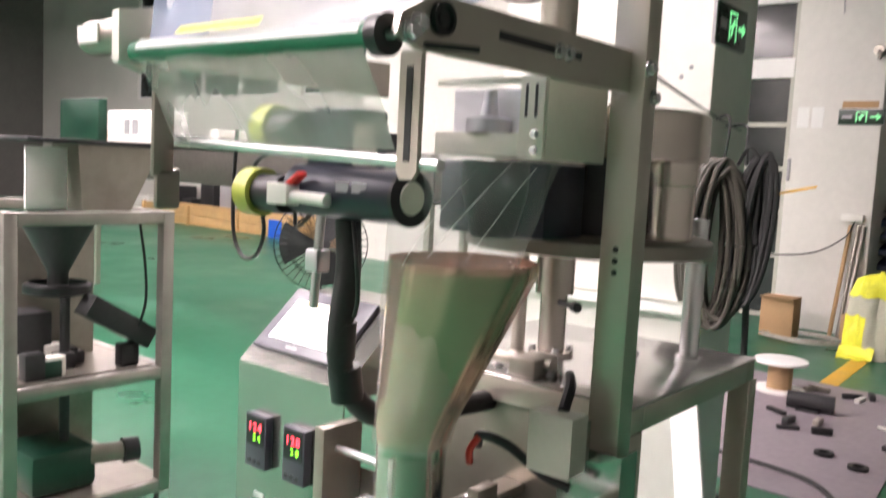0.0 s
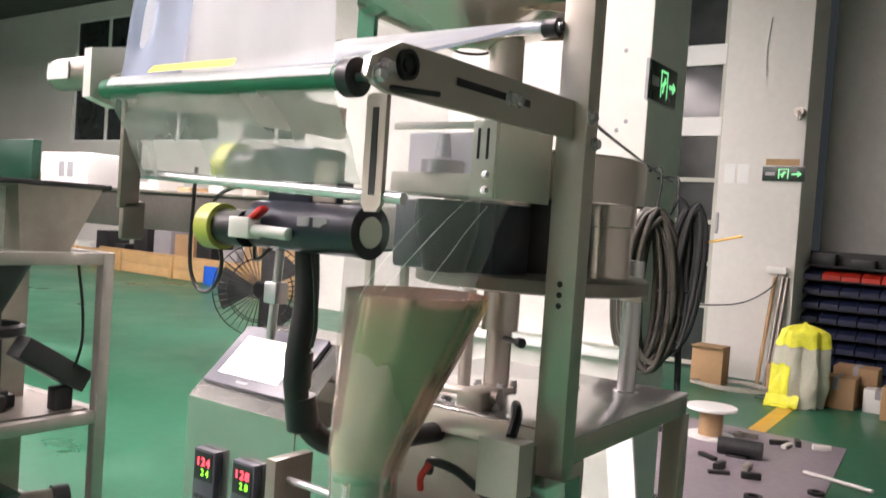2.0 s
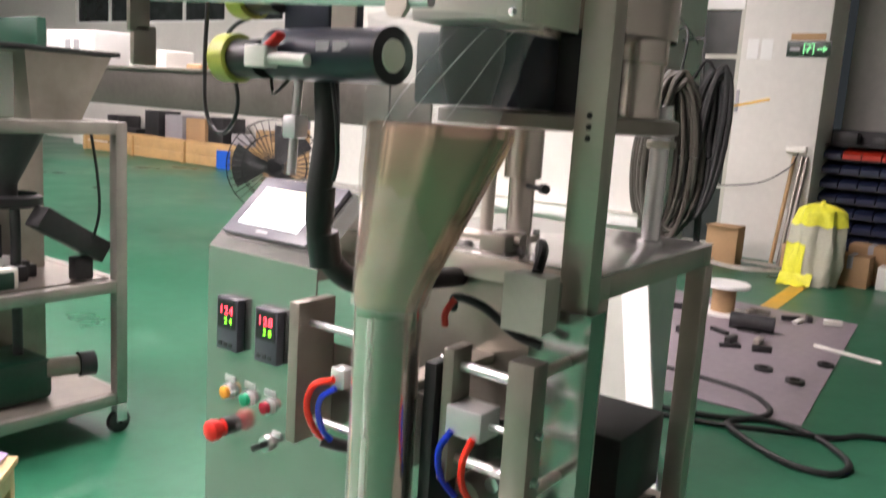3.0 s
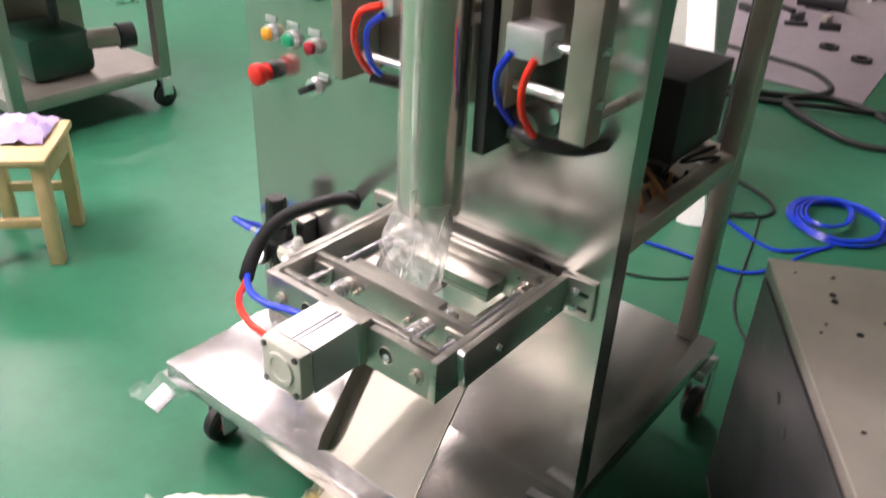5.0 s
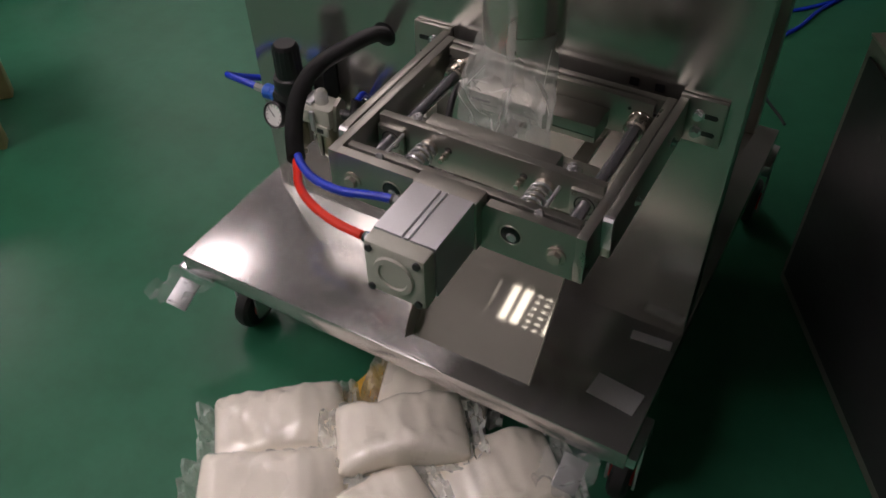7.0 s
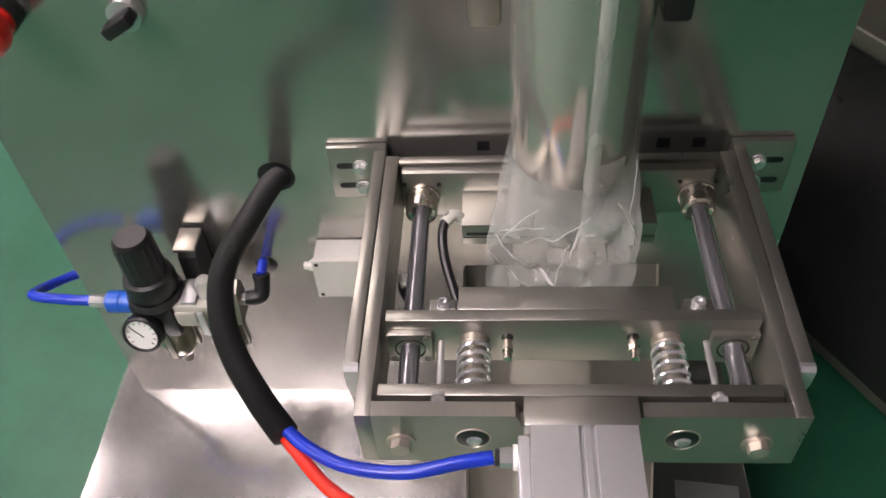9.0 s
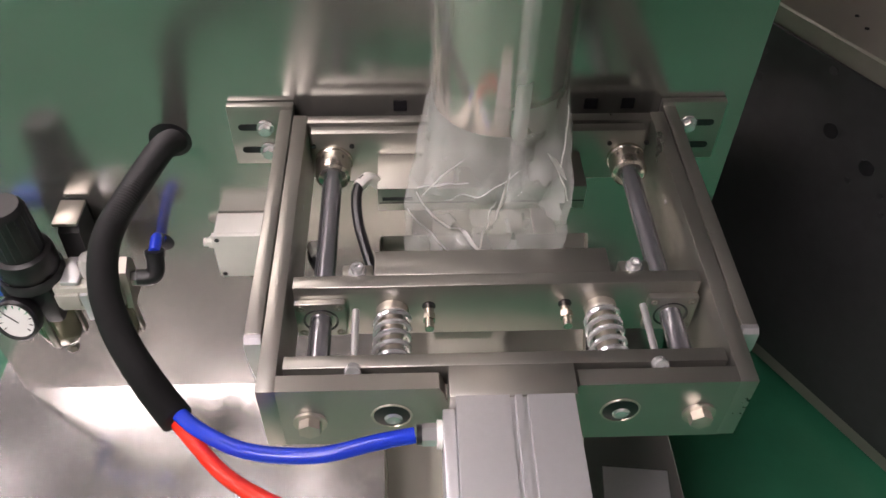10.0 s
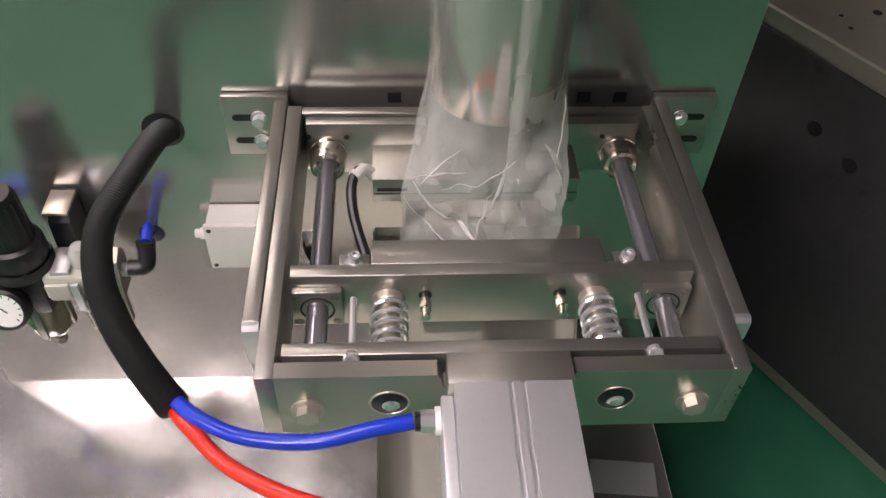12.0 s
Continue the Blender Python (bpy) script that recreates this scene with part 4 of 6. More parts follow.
part("back_bracket", box((-0.02, -0.10, 1.06), (0.02, 0.115, 1.075), 0.002), STEEL, ft)

film = thing("film_tube", (TX, TY, 0.66), "clear plastic film tube drawn down over the forming tube", "plastic film")


def bag(u, v):
    """The film from round on the tube to flat between the jaws."""
    z = 0.805 - 0.165 * v
    k = min(1.0, max(0.0, (v - 0.10) / 0.50)) ** 0.8
    a = u * math.tau
    wx, wy = 0.0492 + 0.0130 * k, 0.0492 * (1 - k) + 0.005 * k
    d = Vector((3 * math.cos(a), 3 * math.sin(a), 9 * v))
    n = k * (0.005 * noise.noise(d) + 0.009 * (0.25 - abs(noise.noise(d * 0.8 + Vector((4, 1, 2))))))
    return Vector((TX - 0.006 * k + (wx + 0.5 * n) * math.cos(a), TY - 0.032 * k + (wy + 2 * n) * math.sin(a), z + 0.4 * n))


bm = bm_grid(B(), bag, 64, 26)
part("bag_mouth", bm, FILM_BAG, film, "crumpled clear bag end hanging between the jaws")
part("film_sleeve", bm_lathe(B(), (TX, TY, 0), [(0.0492, 0.805), (0.0488, 1.0), (0.0494, 1.18)], 48), FILM_SLEEVE, film)
part("back_seam", bm_grid(B(), lambda u, v: Vector((TX + 0.004 + 0.010 * u, TY - 0.0502 - 0.002 * math.sin(3 * u), 0.70 + 0.48 * v)), 4, 24), FILM_BAG, film)


def collar(u, v):
    """Film drawn from the collar down round the funnel."""
    a = u * math.tau
    cx, cy, r = 0.045 - 0.045 * v, -0.09 - 0.05 * v, 0.112 - 0.062 * v ** 0.9
    n = 0.006 * noise.noise(Vector((3 * math.cos(a), 3 * math.sin(a), 5 * v)))
    return Vector((cx + (r + n) * math.cos(a), cy + (r + n) * math.sin(a), 1.575 - 0.385 * v))


part("film_collar", bm_grid(B(), lambda u, v: collar(u, 0.37 * v), 72, 14), FILM_HAZE, film, "hazy film shoulder above the funnel")
part("film_wrap", bm_grid(B(), lambda u, v: collar(u, 0.37 + 0.63 * v), 72, 20), FILM, film, "clear film over the funnel")



def crease(sheet, centre, a, b, width):
    """A thin pale strip that draws a fold's glint on a film sheet, from one place on it to another, tapering at both
    ends.
    """
    ins = Vector(centre)

    def f(u, v):
        p = sheet(a[0] + (b[0] - a[0]) * v, a[1] + (b[1] - a[1]) * v)
        out = Vector((p.x - ins.x, p.y - ins.y, 0)).normalized()
        w = width * math.sin(math.pi * (0.04 + 0.92 * v))
        return p + out * (0.0004 + 0.0008 * (1 - abs(2 * u - 1))) + Vector((-out.y, out.x, 0.35)).normalized() * w * (u - 0.5)
    part("crease_glint", bm_grid(B(), f, 2, 18), FILM_GLINT, film, "pale strip for the glint of a crease in the film")


for a, b, w in (((0.58, 0.50), (0.75, 0.86), 0.0075), ((0.58, 0.48), (0.70, 0.42), 0.0045), ((0.78, 0.36), (0.765, 0.66), 0.0035), ((0.86, 0.28), (0.93, 0.46), 0.0050), ((0.56, 0.60), (0.72, 0.95), 0.0040), ((0.73, 0.93), (0.76, 0.52), 0.0020), ((0.66, 0.55), (0.80, 0.38), 0.0016), ((0.60, 0.52), (0.68, 0.28), 0.0022), ((0.88, 0.35), (0.95, 0.58), 0.0014), ((0.93, 0.10), (0.90, 0.38), 0.0016)):
    crease(bag, (TX, TY, 0), a, b, w)
for a, b, w in (((0.92, 0.02), (0.80, 0.33), 0.0022), ((0.97, 0.03), (0.88, 0.34), 0.0016), ((0.86, 0.05), (0.74, 0.36), 0.0012)):
    crease(collar, (0.04, -0.1, 0), a, b, w)

# ---- film frame above ----
fr = thing("film_stand", (0.2, 0.03, 1.16), "brushed steel film frame post with forward arms and rollers", "film stand")
post = part("post", box((0.178, 0.012, 1.13), (0.224, 0.048, 2.35), 0.002), STEEL, fr, "flat brushed steel post")
for zz in (1.695, 1.66, 1.93, 1.90):
    bolt(post, (0.2245, 0.03 + (0.008 if zz in (1.66, 1.93) else -0.008), zz), (1, 0, 0), 0.007, 0.006)
for zz in (1.465, 1.45, 1.435):
    part("hole", cyl((0.201, 0.0118, zz), (0.201, 0.0112, zz), 0.0042), BLACK, post)
for s in (1, -1):
    x0 = 0.196 if s > 0 else -0.222
    arm = part("arm", bm_prism(B(), [(0.012, 1.664), (0.012, 1.716), (-0.30, 1.716), (-0.368, 1.714), (-0.412, 1.692), (-0.418, 1.672), (-0.385, 1.662)], "x", x0, x0 + 0.008), STEEL, fr, "steel side arm with adjusting slot")
    if s > 0:
        part("slot", box((x0 + 0.0082, -0.27, 1.688), (x0 + 0.0088, -0.11, 1.697)), BLACK, arm)
        for yy in (-0.16, -0.14):
            bolt(arm, (x0 + 0.009, yy, 1.692), (1, 0, 0), 0.006, 0.005)
        part("hub", bm_lathe(B(), (x0 + 0.008, -0.360, 1.693), [(0.0, 0.004), (0.006, 0.004), (0.007, 0.002), (0.011, 0.002), (0.012, 0.006), (0.0155, 0.006), (0.0155, 0.0)], 32, (1, 0, 0)), RUBBER, arm)
        for yy, zz in ((-0.392, 1.684), (-0.402, 1.676)):
            bolt(arm, (x0 + 0.008, yy, zz), (1, 0, 0), 0.007, 0.007)
        part("pin", cyl((x0 + 0.004, -0.385, 1.667), (x0 + 0.03, -0.330, 1.668), 0.003), DARK, arm)
part("upper_arm", bm_prism(B(), [(0.03, 1.91), (0.03, 1.985), (-0.22, 2.12), (-0.22, 2.05)], "x", 0.196, 0.204), STEEL_DARK, fr)
part("upper_beam", box((0.15, 0.012, 1.93), (0.178, 0.048, 2.0), 0.002), STEEL_DARK, fr)
# The roller's green is the floor's reflection put into its colour.
part("top_roller", cyl((-0.225, -0.413, 1.676), (0.188, -0.413, 1.672), 0.0125, None, 28), GREEN, fr, "film roller coloured green for the reflected floor")
part("roller_axle", cyl((-0.235, -0.413, 1.676), (0.2, -0.413, 1.672), 0.005), CHROME, fr)
part("end_collar", cyl((0.176, -0.413, 1.672), (0.190, -0.413, 1.672), 0.019), BLACK, fr)
part("lower_rod", cyl((-0.232, -0.364, 1.576), (0.216, -0.364, 1.560), 0.0062, None, 20), CHROME, fr, "polished lower film rod")
part("rear_rod", cyl((-0.24, 0.010, 1.822), (0.176, 0.010, 1.818), 0.008, None, 20), CHROME, fr)
part("rod_end", bm_cyl(cyl((0.150, 0.010, 1.818), (0.172, 0.010, 1.818), 0.013), (0.172, 0.010, 1.818), (0.180, 0.010, 1.818), 0.006), BLACK, fr)
sb = part("slotted_bracket", bm_prism(B(), [(0.167, 1.553), (0.172, 1.545), (0.187, 1.545), (0.193, 1.553), (0.193, 1.664), (0.167, 1.664)], "y", -0.372, -0.366), STEEL, fr, "slotted steel bracket")
part("slot", box((0.176, -0.3726, 1.562), (0.184, -0.3721, 1.650)), DARK, sb)
part("hanging_bracket", bm_box(box((-0.214, -0.40, 1.53), (-0.206, -0.372, 1.69), 0.002), (-0.216, -0.395, 1.49), (-0.206, -0.362, 1.54), 0.004), STEEL_DARK, fr)
mt = part("roller_motor", bm_lathe(B(), (-0.25, -0.405, 1.700), [(0.0, 0.1), (0.016, 0.1), (0.021, 0.095), (0.022, 0.0)], 28, (-1, 0, 0)), STEEL_DARK, fr, "small round steel roller motor")
part("motor_plate", bm_prism(B(), [(-0.43, 1.665), (-0.43, 1.725), (-0.385, 1.735), (-0.345, 1.722), (-0.345, 1.70), (-0.39, 1.69), (-0.395, 1.655)], "x", -0.252, -0.236), WHITE_PL, fr, "pale bearing plate")
part("motor_label", box((-0.34, -0.4285, 1.690), (-0.29, -0.4265, 1.712)), WHITE, fr)


def web(x0a, x1a, pa, x0b, x1b, pb, sag, wob):
    """A film web between two straight lines."""
    def f(u, v):
        x = (x0a + (x1a - x0a) * u) * (1 - v) + (x0b + (x1b - x0b) * u) * v
        y, z = pa[0] * (1 - v) + pb[0] * v, pa[1] * (1 - v) + pb[1] * v
        n = wob * math.sin(math.pi * v) * noise.noise(Vector((4 * u, 3 * v, wob * 99)))
        return Vector((x, y + n - sag * math.sin(math.pi * v), z + n))
    return f


part("front_web", bm_grid(B(), web(-0.205, 0.165, (-0.4265, 1.676), -0.215, 0.165, (-0.371, 1.572), 0.0, 0.004), 24, 12), FILM_FRONT, fr, "clear film between the rollers")
part("roller_film", bm_grid(B(), lambda u, v: Vector((-0.205 + 0.370 * u, -0.413 - 0.0142 * math.cos(radians(5 + 165 * v)), 1.676 - 0.004 * u + 0.0142 * math.sin(radians(5 + 165 * v)))), 12, 14), FILM_WEB, fr, "white film passing over the roller")
part("rising_web", bm_grid(B(), web(-0.185, 0.150, (-0.405, 1.690), -0.060, 0.125, (-0.383, 2.02), 0.012, 0.015), 30, 24), FILM_WEB, fr, "translucent white film web")
part("folded_edge", bm_grid(B(), web(-0.205, -0.085, (-0.409, 1.689), -0.085, -0.035, (-0.388, 2.02), 0.012, 0.015), 14, 24), FILM_BLUE, fr, "bluish folded film edge")
part("rear_web", bm_grid(B(), web(0.02, 0.155, (0.002, 1.825), -0.10, 0.160, (-0.35, 1.70), -0.01, 0.01), 20, 16), FILM_BLUE, fr)
part("rear_web_fold", bm_grid(B(), web(-0.22, 0.155, (0.002, 1.8275), -0.16, 0.160, (-0.36, 1.703), -0.012, 0.012), 20, 16), FILM_WEB, fr)
part("film_tape", bm_grid(B(), web(-0.13, 0.02, (-0.424, 1.690), -0.125, 0.02, (-0.418, 1.699), 0.0, 0.001), 8, 4), SACK, fr, "pale yellow tape strip")

rl = thing("film_roll", (-0.02, -0.27, 2.05), "reel of translucent film on the upper spindle", "film roll")
part("wound_film", bm_lathe(B(), (-0.11, -0.305, 2.025), [(0.035, 0.0), (0.077, 0.0), (0.078, 0.004), (0.078, 0.246), (0.077, 0.25), (0.035, 0.25)], 48, (1, 0, 0), True), solid("wound_film", (0.50, 0.54, 0.50), 0.3, 0, 0.06, 40, 0.05), rl)
part("spindle", cyl((-0.2, -0.305, 2.025), (0.2, -0.305, 2.025), 0.012), CHROME, rl)

# gripping drive of the film, both sides of the tube
dr = thing("film_puller", (0, -0.08, 0.9), "film puller with chrome rods and small air cylinders", "film puller")
part("left_bracket", box((-0.250, -0.085, 0.905), (-0.228, 0.0, 1.142), 0.002), STEEL_DARK, dr)
part("right_bracket", box((0.188, -0.125, 0.945), (0.226, -0.088, 1.155), 0.002), STEEL_DARK, dr)
for zz in (0.965, 1.13):
    part("stand_off", cyl((0.207, -0.088, zz), (0.207, 0.0, zz), 0.008), STEEL, dr)
for yy, zz in ((-0.055, 1.105), (-0.055, 0.945)):
    part("rod", cyl((-0.229, yy, zz), (-0.055, yy, zz), 0.0065), CHROME, dr)
for zz in (1.118, 0.985):
    part("rod", cyl((0.060, -0.090, zz), (0.189, -0.090, zz), 0.0075), CHROME, dr)
part("cylinder_rod", cyl((0.09, -0.095, 1.048), (0.189, -0.095, 1.048), 0.005), CHROME, dr)
part("slide_block", box((0.092, -0.118, 1.028), (0.150, -0.070, 1.070), 0.003), ALU, dr, "small aluminium air cylinder")
part("slide_plate", box((0.078, -0.112, 0.955), (0.096, -0.068, 1.145), 0.002), STEEL_DARK, dr)
part("belt_housing", box((0.049, -0.115, 0.88), (0.070, -0.03, 1.12), 0.004), DARK, dr)
part("belt_housing", box((-0.085, -0.115, 0.88), (-0.062, -0.03, 1.12), 0.004), STEEL_DARK, dr)
part("drive_pulley", cyl((0.085, -0.05, 0.905), (0.085, 0.0, 0.905), 0.030), STEEL_DARK, dr)
part("pulley_shaft", cyl((0.085, -0.07, 0.905), (0.085, -0.05, 0.905), 0.010), CHROME, dr)
part("idler_shaft", cyl((0.12, -0.03, 0.93), (0.12, 0.0, 0.93), 0.012), CHROME, dr)
for zz in (1.061, 0.996):
    bolt(dr, (0.2262, -0.105, zz), (1, 0, 0), 0.005, 0.006)
part("left_port", box((-0.140, -0.10, 1.030), (-0.112, -0.075, 1.062), 0.003), CHROME, dr)
part("red_line", tube([(-0.128, -0.105, 1.045), (-0.160, -0.115, 1.030), (-0.178, -0.11, 0.990), (-0.178, -0.09, 0.945), (-0.172, -0.07, 0.925)], 0.0055, 10), RED_HOSE, dr)
part("blue_line", tube([(-0.124, -0.105, 1.032), (-0.148, -0.11, 1.012), (-0.162, -0.10, 0.98), (-0.164, -0.085, 0.945), (-0.162, -0.07, 0.928)], 0.0050, 10), BLUE_HOSE, dr)
part("black_sleeve", tube([(-0.178, -0.075, 0.924), (-0.15, -0.05, 0.915), (-0.10, -0.01, 0.905), (-0.095, 0.004, 0.903)], 0.0105, 12), RUBBER, dr)
part("red_line", tube([(0.140, -0.120, 1.034), (0.132, -0.128, 1.005), (0.128, -0.12, 0.965), (0.132, -0.10, 0.932), (0.137, -0.095, 0.922)], 0.0052, 10), RED_HOSE, dr)
part("blue_line", tube([(0.105, -0.120, 1.036), (0.090, -0.125, 1.005), (0.088, -0.115, 0.965), (0.100, -0.098, 0.935), (0.108, -0.09, 0.925)], 0.0050, 10), BLUE_HOSE, dr)
part("black_sleeve", tube([(0.105, -0.092, 0.924), (0.14, -0.09, 0.916), (0.175, -0.05, 0.905), (0.190, 0.004, 0.90)], 0.0110, 12), RUBBER, dr)
part("eye_lead", tube([(0.06, -0.07, 1.19), (0.075, -0.085, 1.21), (0.11, -0.07, 1.20), (0.15, -0.045, 1.165), (0.185, -0.035, 1.155)], 0.0065, 10), BLACK, dr)
part("eye_lead_red", tube([(0.055, -0.08, 1.165), (0.058, -0.085, 1.185), (0.075, -0.087, 1.209)], 0.005, 8), RED, dr)
sw = thing("switch_box", (0.166, -0.03, 1.175), "grey metal terminal box on the post", "switch box")
part("body", box((0.135, -0.058, 1.176), (0.196, -0.018, 1.252), 0.002), GREYBOX, sw)
part("lid", box((0.133, -0.062, 1.174), (0.198, -0.058, 1.254), 0.0015), GREYBOX, sw)
part("mount", box((0.15, -0.018, 1.185), (0.19, 0.0, 1.24)), STEEL_DARK, sw)
part("gland", tube([(0.165, -0.03, 1.252), (0.155, 0.0, 1.275), (0.13, 0.04, 1.28), (0.10, 0.09, 1.26)], 0.008, 8), BLACK, sw)

# date coder and its ribbon wheels
dc = thing("date_coder", (-0.1, -0.2, 1.25), "black ribbon date coder with round end caps", "coder")
part("drum", cyl((-0.16, -0.205, 1.520), (0.046, -0.218, 1.520), 0.0335, None, 36), NAVY, dc)
part("end_cap", cyl((0.046, -0.218, 1.520), (0.052, -0.2184, 1.520), 0.0345, None, 36), BLACK, dc)
part("end_plate", bm_lathe(B(), (0.052, -0.2184, 1.520), [(0.0, 0.002), (0.019, 0.002), (0.020, 0.0)], 28, (1, -0.06, 0)), BEIGE, dc)
part("drum_label", box((-0.02, -0.2480, 1.522), (0.004, -0.2465, 1.534)), GREY_TAPE, dc)
part("drum_label", box((-0.05, -0.2465, 1.522), (-0.028, -0.2450, 1.534)), GREY_TAPE, dc)
part("housing", box((-0.16, -0.20, 1.545), (-0.075, -0.13, 1.63), 0.006), NAVY, dc)
part("side_plate", box((-0.07, -0.20, 1.555), (-0.03, -0.196, 1.61)), STEEL_DARK, dc)
for yy, zz in ((-0.225, 1.512), (-0.20, 1.600)):
    wh = part("ribbon_wheel", cyl((-0.215, yy, zz), (-0.165, yy, zz), 0.026, None, 32), BLACK, dc)
    part("ribbon", cyl((-0.245, yy, zz), (-0.216, yy, zz), 0.033, None, 32), OLIVE, wh, "yellow-green ribbon roll")
part("valve", bm_cyl(box((-0.165, -0.262, 1.50), (-0.125, -0.238, 1.528), 0.002), (-0.125, -0.25, 1.512), (-0.06, -0.25, 1.510), 0.008), WHITE_PL, dc)
part("red_tap", bm_box(B(), (-0.14, -0.258, 1.530), (-0.105, -0.242, 1.538), 0.003, Matrix.Translation((-0.12, -0.25, 1.534)) @ Matrix.Rotation(radians(-35), 4, "Y") @ Matrix.Translation((0.12, 0.25, -1.534))), RED, dc, "red tap lever")
part("stand_rod", cyl((-0.135, -0.20, 1.36), (-0.125, -0.20, 1.50), 0.0065), CHROME, dc)
part("stand_clamp", box((-0.145, -0.21, 1.41), (-0.12, -0.185, 1.44), 0.003), ALU, dc)
part("cable_pipe", tube([(-0.085, -0.19, 1.50), (-0.075, -0.195, 1.42), (-0.080, -0.20, 1.34), (-0.085, -0.19, 1.28), (-0.078, -0.165, 1.235), (-0.062, -0.14, 1.215), (-0.055, -0.10, 1.21), (-0.058, 0.0, 1.20), (-0.06, 0.114, 1.19)], 0.017, 14, 10), RUBBER, dc, "thick black cable pipe")
part("pipe_coupling", cyl((-0.086, -0.185, 1.285), (-0.083, -0.178, 1.24), 0.0225), BLACK, dc)
part("pipe_coupling", cyl((-0.080, -0.197, 1.35), (-0.084, -0.193, 1.30), 0.0195), BLACK, dc)
part("thin_lead", tube([(-0.055, -0.21, 1.49), (-0.035, -0.22, 1.44), (-0.04, -0.21, 1.39), (-0.055, -0.2, 1.36)], 0.003, 8), BLACK, dc)
part("hanging_lead", tube([(-0.37, -0.16, 1.60), (-0.375, -0.16, 1.52), (-0.372, -0.16, 1.44), (-0.345, -0.16, 1.405), (-0.305, -0.165, 1.415), (-0.285, -0.17, 1.46), (-0.30, -0.18, 1.53), (-0.27, -0.19, 1.56), (-0.20, -0.19, 1.58)], 0.0033, 8), BLACK, dc, "thin black looped lead")
part("white_lead", tube([(-0.18, -0.20, 1.50), (-0.165, -0.21, 1.47), (-0.145, -0.215, 1.475), (-0.13, -0.20, 1.50)], 0.0028, 8), CABLE_GREY, dc)

# ---- turntable filler on the deck ----
AX, AY = 0.03, 0.235
tt = thing("turntable_filler", (AX, AY, DZ), "stainless rotary cup filler with drum and hopper", "filler")
part("turntable", bm_lathe(B(), (AX, AY, 0), [(0.0, 1.440), (0.190, 1.440), (0.197, 1.443), (0.197, 1.462), (0.19, 1.466), (0.0, 1.466)], 64), STEEL_DARK, tt, "flat steel turntable disc")
part("drum_ring", bm_lathe(B(), (AX, AY, 0), [(0.180, 1.585), (0.180, 1.655), (0.176, 1.658), (0.172, 1.655), (0.172, 1.59), (0.0, 1.588), (0.0, 1.585)], 64), CUP_STEEL, tt, "brushed steel drum ring")
for k in range(4):
    a = radians(5 + 90 * k)
    cx, cy = AX + 0.124 * math.cos(a), AY + 0.130 * math.sin(a)
    part("cup", bm_lathe(B(), (cx, cy, 0), [(0.046, 1.466), (0.046, 1.548), (0.050, 1.550), (0.050, 1.585)], 40), CUP_STEEL, tt, "polished measuring cup")
part("centre_shroud", cyl((AX, AY, 1.466), (AX, AY, 1.585), 0.075, None, 32), DARK, tt)
part("column", bm_lathe(B(), (-0.070, 0.31, 0), [(0.040, DZ), (0.040, DZ + 0.008), (0.024, DZ + 0.010), (0.024, 1.345), (0.034, 1.347), (0.034, 1.44)], 36), MIRROR, tt, "stepped steel column")
part("column", bm_lathe(B(), (-0.115, 0.27, 0), [(0.016, DZ), (0.012, DZ + 0.004), (0.012, 1.44)], 24), STEEL, tt)
part("clamp_lever", bm_cyl(cyl((-0.045, 0.29, 1.335), (-0.005, 0.27, 1.335), 0.005), (-0.005, 0.27, 1.335), (0.005, 0.265, 1.335), 0.009), DARK, tt)
for q in range(4):
    a = radians(45 + 90 * q)
    bolt(tt, (-0.07 + 0.034 * math.cos(a), 0.31 + 0.034 * math.sin(a), DZ + 0.008), (0, 0, 1), 0.006, 0.006)
part("support_post", bm_lathe(B(), (0.118, 0.475, 0), [(0.024, DZ), (0.024, DZ + 0.006), (0.0175, DZ + 0.008), (0.0175, 1.49), (0.0155, 1.492), (0.0, 1.492)], 32), CHROME, tt, "polished steel support post")
part("post_clamp", box((0.098, 0.455, 1.415), (0.142, 0.495, 1.428), 0.003), STEEL, tt)
part("toggle_clamp", bm_cyl(bm_cyl(cyl((0.082, 0.32, DZ), (0.082, 0.32, DZ + 0.032), 0.010), (0.066, 0.335, DZ + 0.028), (0.098, 0.305, DZ + 0.030), 0.006), (0.066, 0.335, DZ), (0.066, 0.335, DZ + 0.045), 0.006), CHROME, tt)
part("worm_bracket", bm_cyl(box((-0.03, 0.12, DZ), (0.02, 0.19, DZ + 0.03), 0.004), (-0.10, 0.14, DZ + 0.02), (0.03, 0.155, DZ + 0.02), 0.010), STEEL_DARK, tt)
for q in range(5):
    bolt(tt, (-0.13 + 0.05 * q, 0.135 + 0.03 * (q % 2), DZ), (0, 0, 1), 0.007, 0.008)
hd = part("dispense_hood", bm_box(bm_box(box((-0.02, -0.098, 1.576), (0.116, -0.094, 1.606), 0.001), (-0.02, -0.098, 1.665), (0.116, -0.094, 1.675), 0.001), (-0.02, -0.094, 1.576), (0.116, 0.02, 1.580)), BEIGE, tt, "beige folded metal hood with slotted side")
sd = part("hood_side", box((0.116, -0.10, 1.574), (0.152, -0.095, 1.676), 0.001), BEIGE, hd)
part("hood_wall", box((0.150, -0.095, 1.574), (0.154, 0.05, 1.676), 0.001), BEIGE, hd)
part("sight_glass", box((-0.02, -0.060, 1.606), (0.116, -0.058, 1.665)), FILM_WEB, hd)
part("spout_cap", bm_lathe(B(), (0.052, -0.075, 1.606), [(0.030, 0.0), (0.030, 0.018), (0.012, 0.022), (0.008, 0.055), (0.0, 0.056)], 28), ALU, hd)
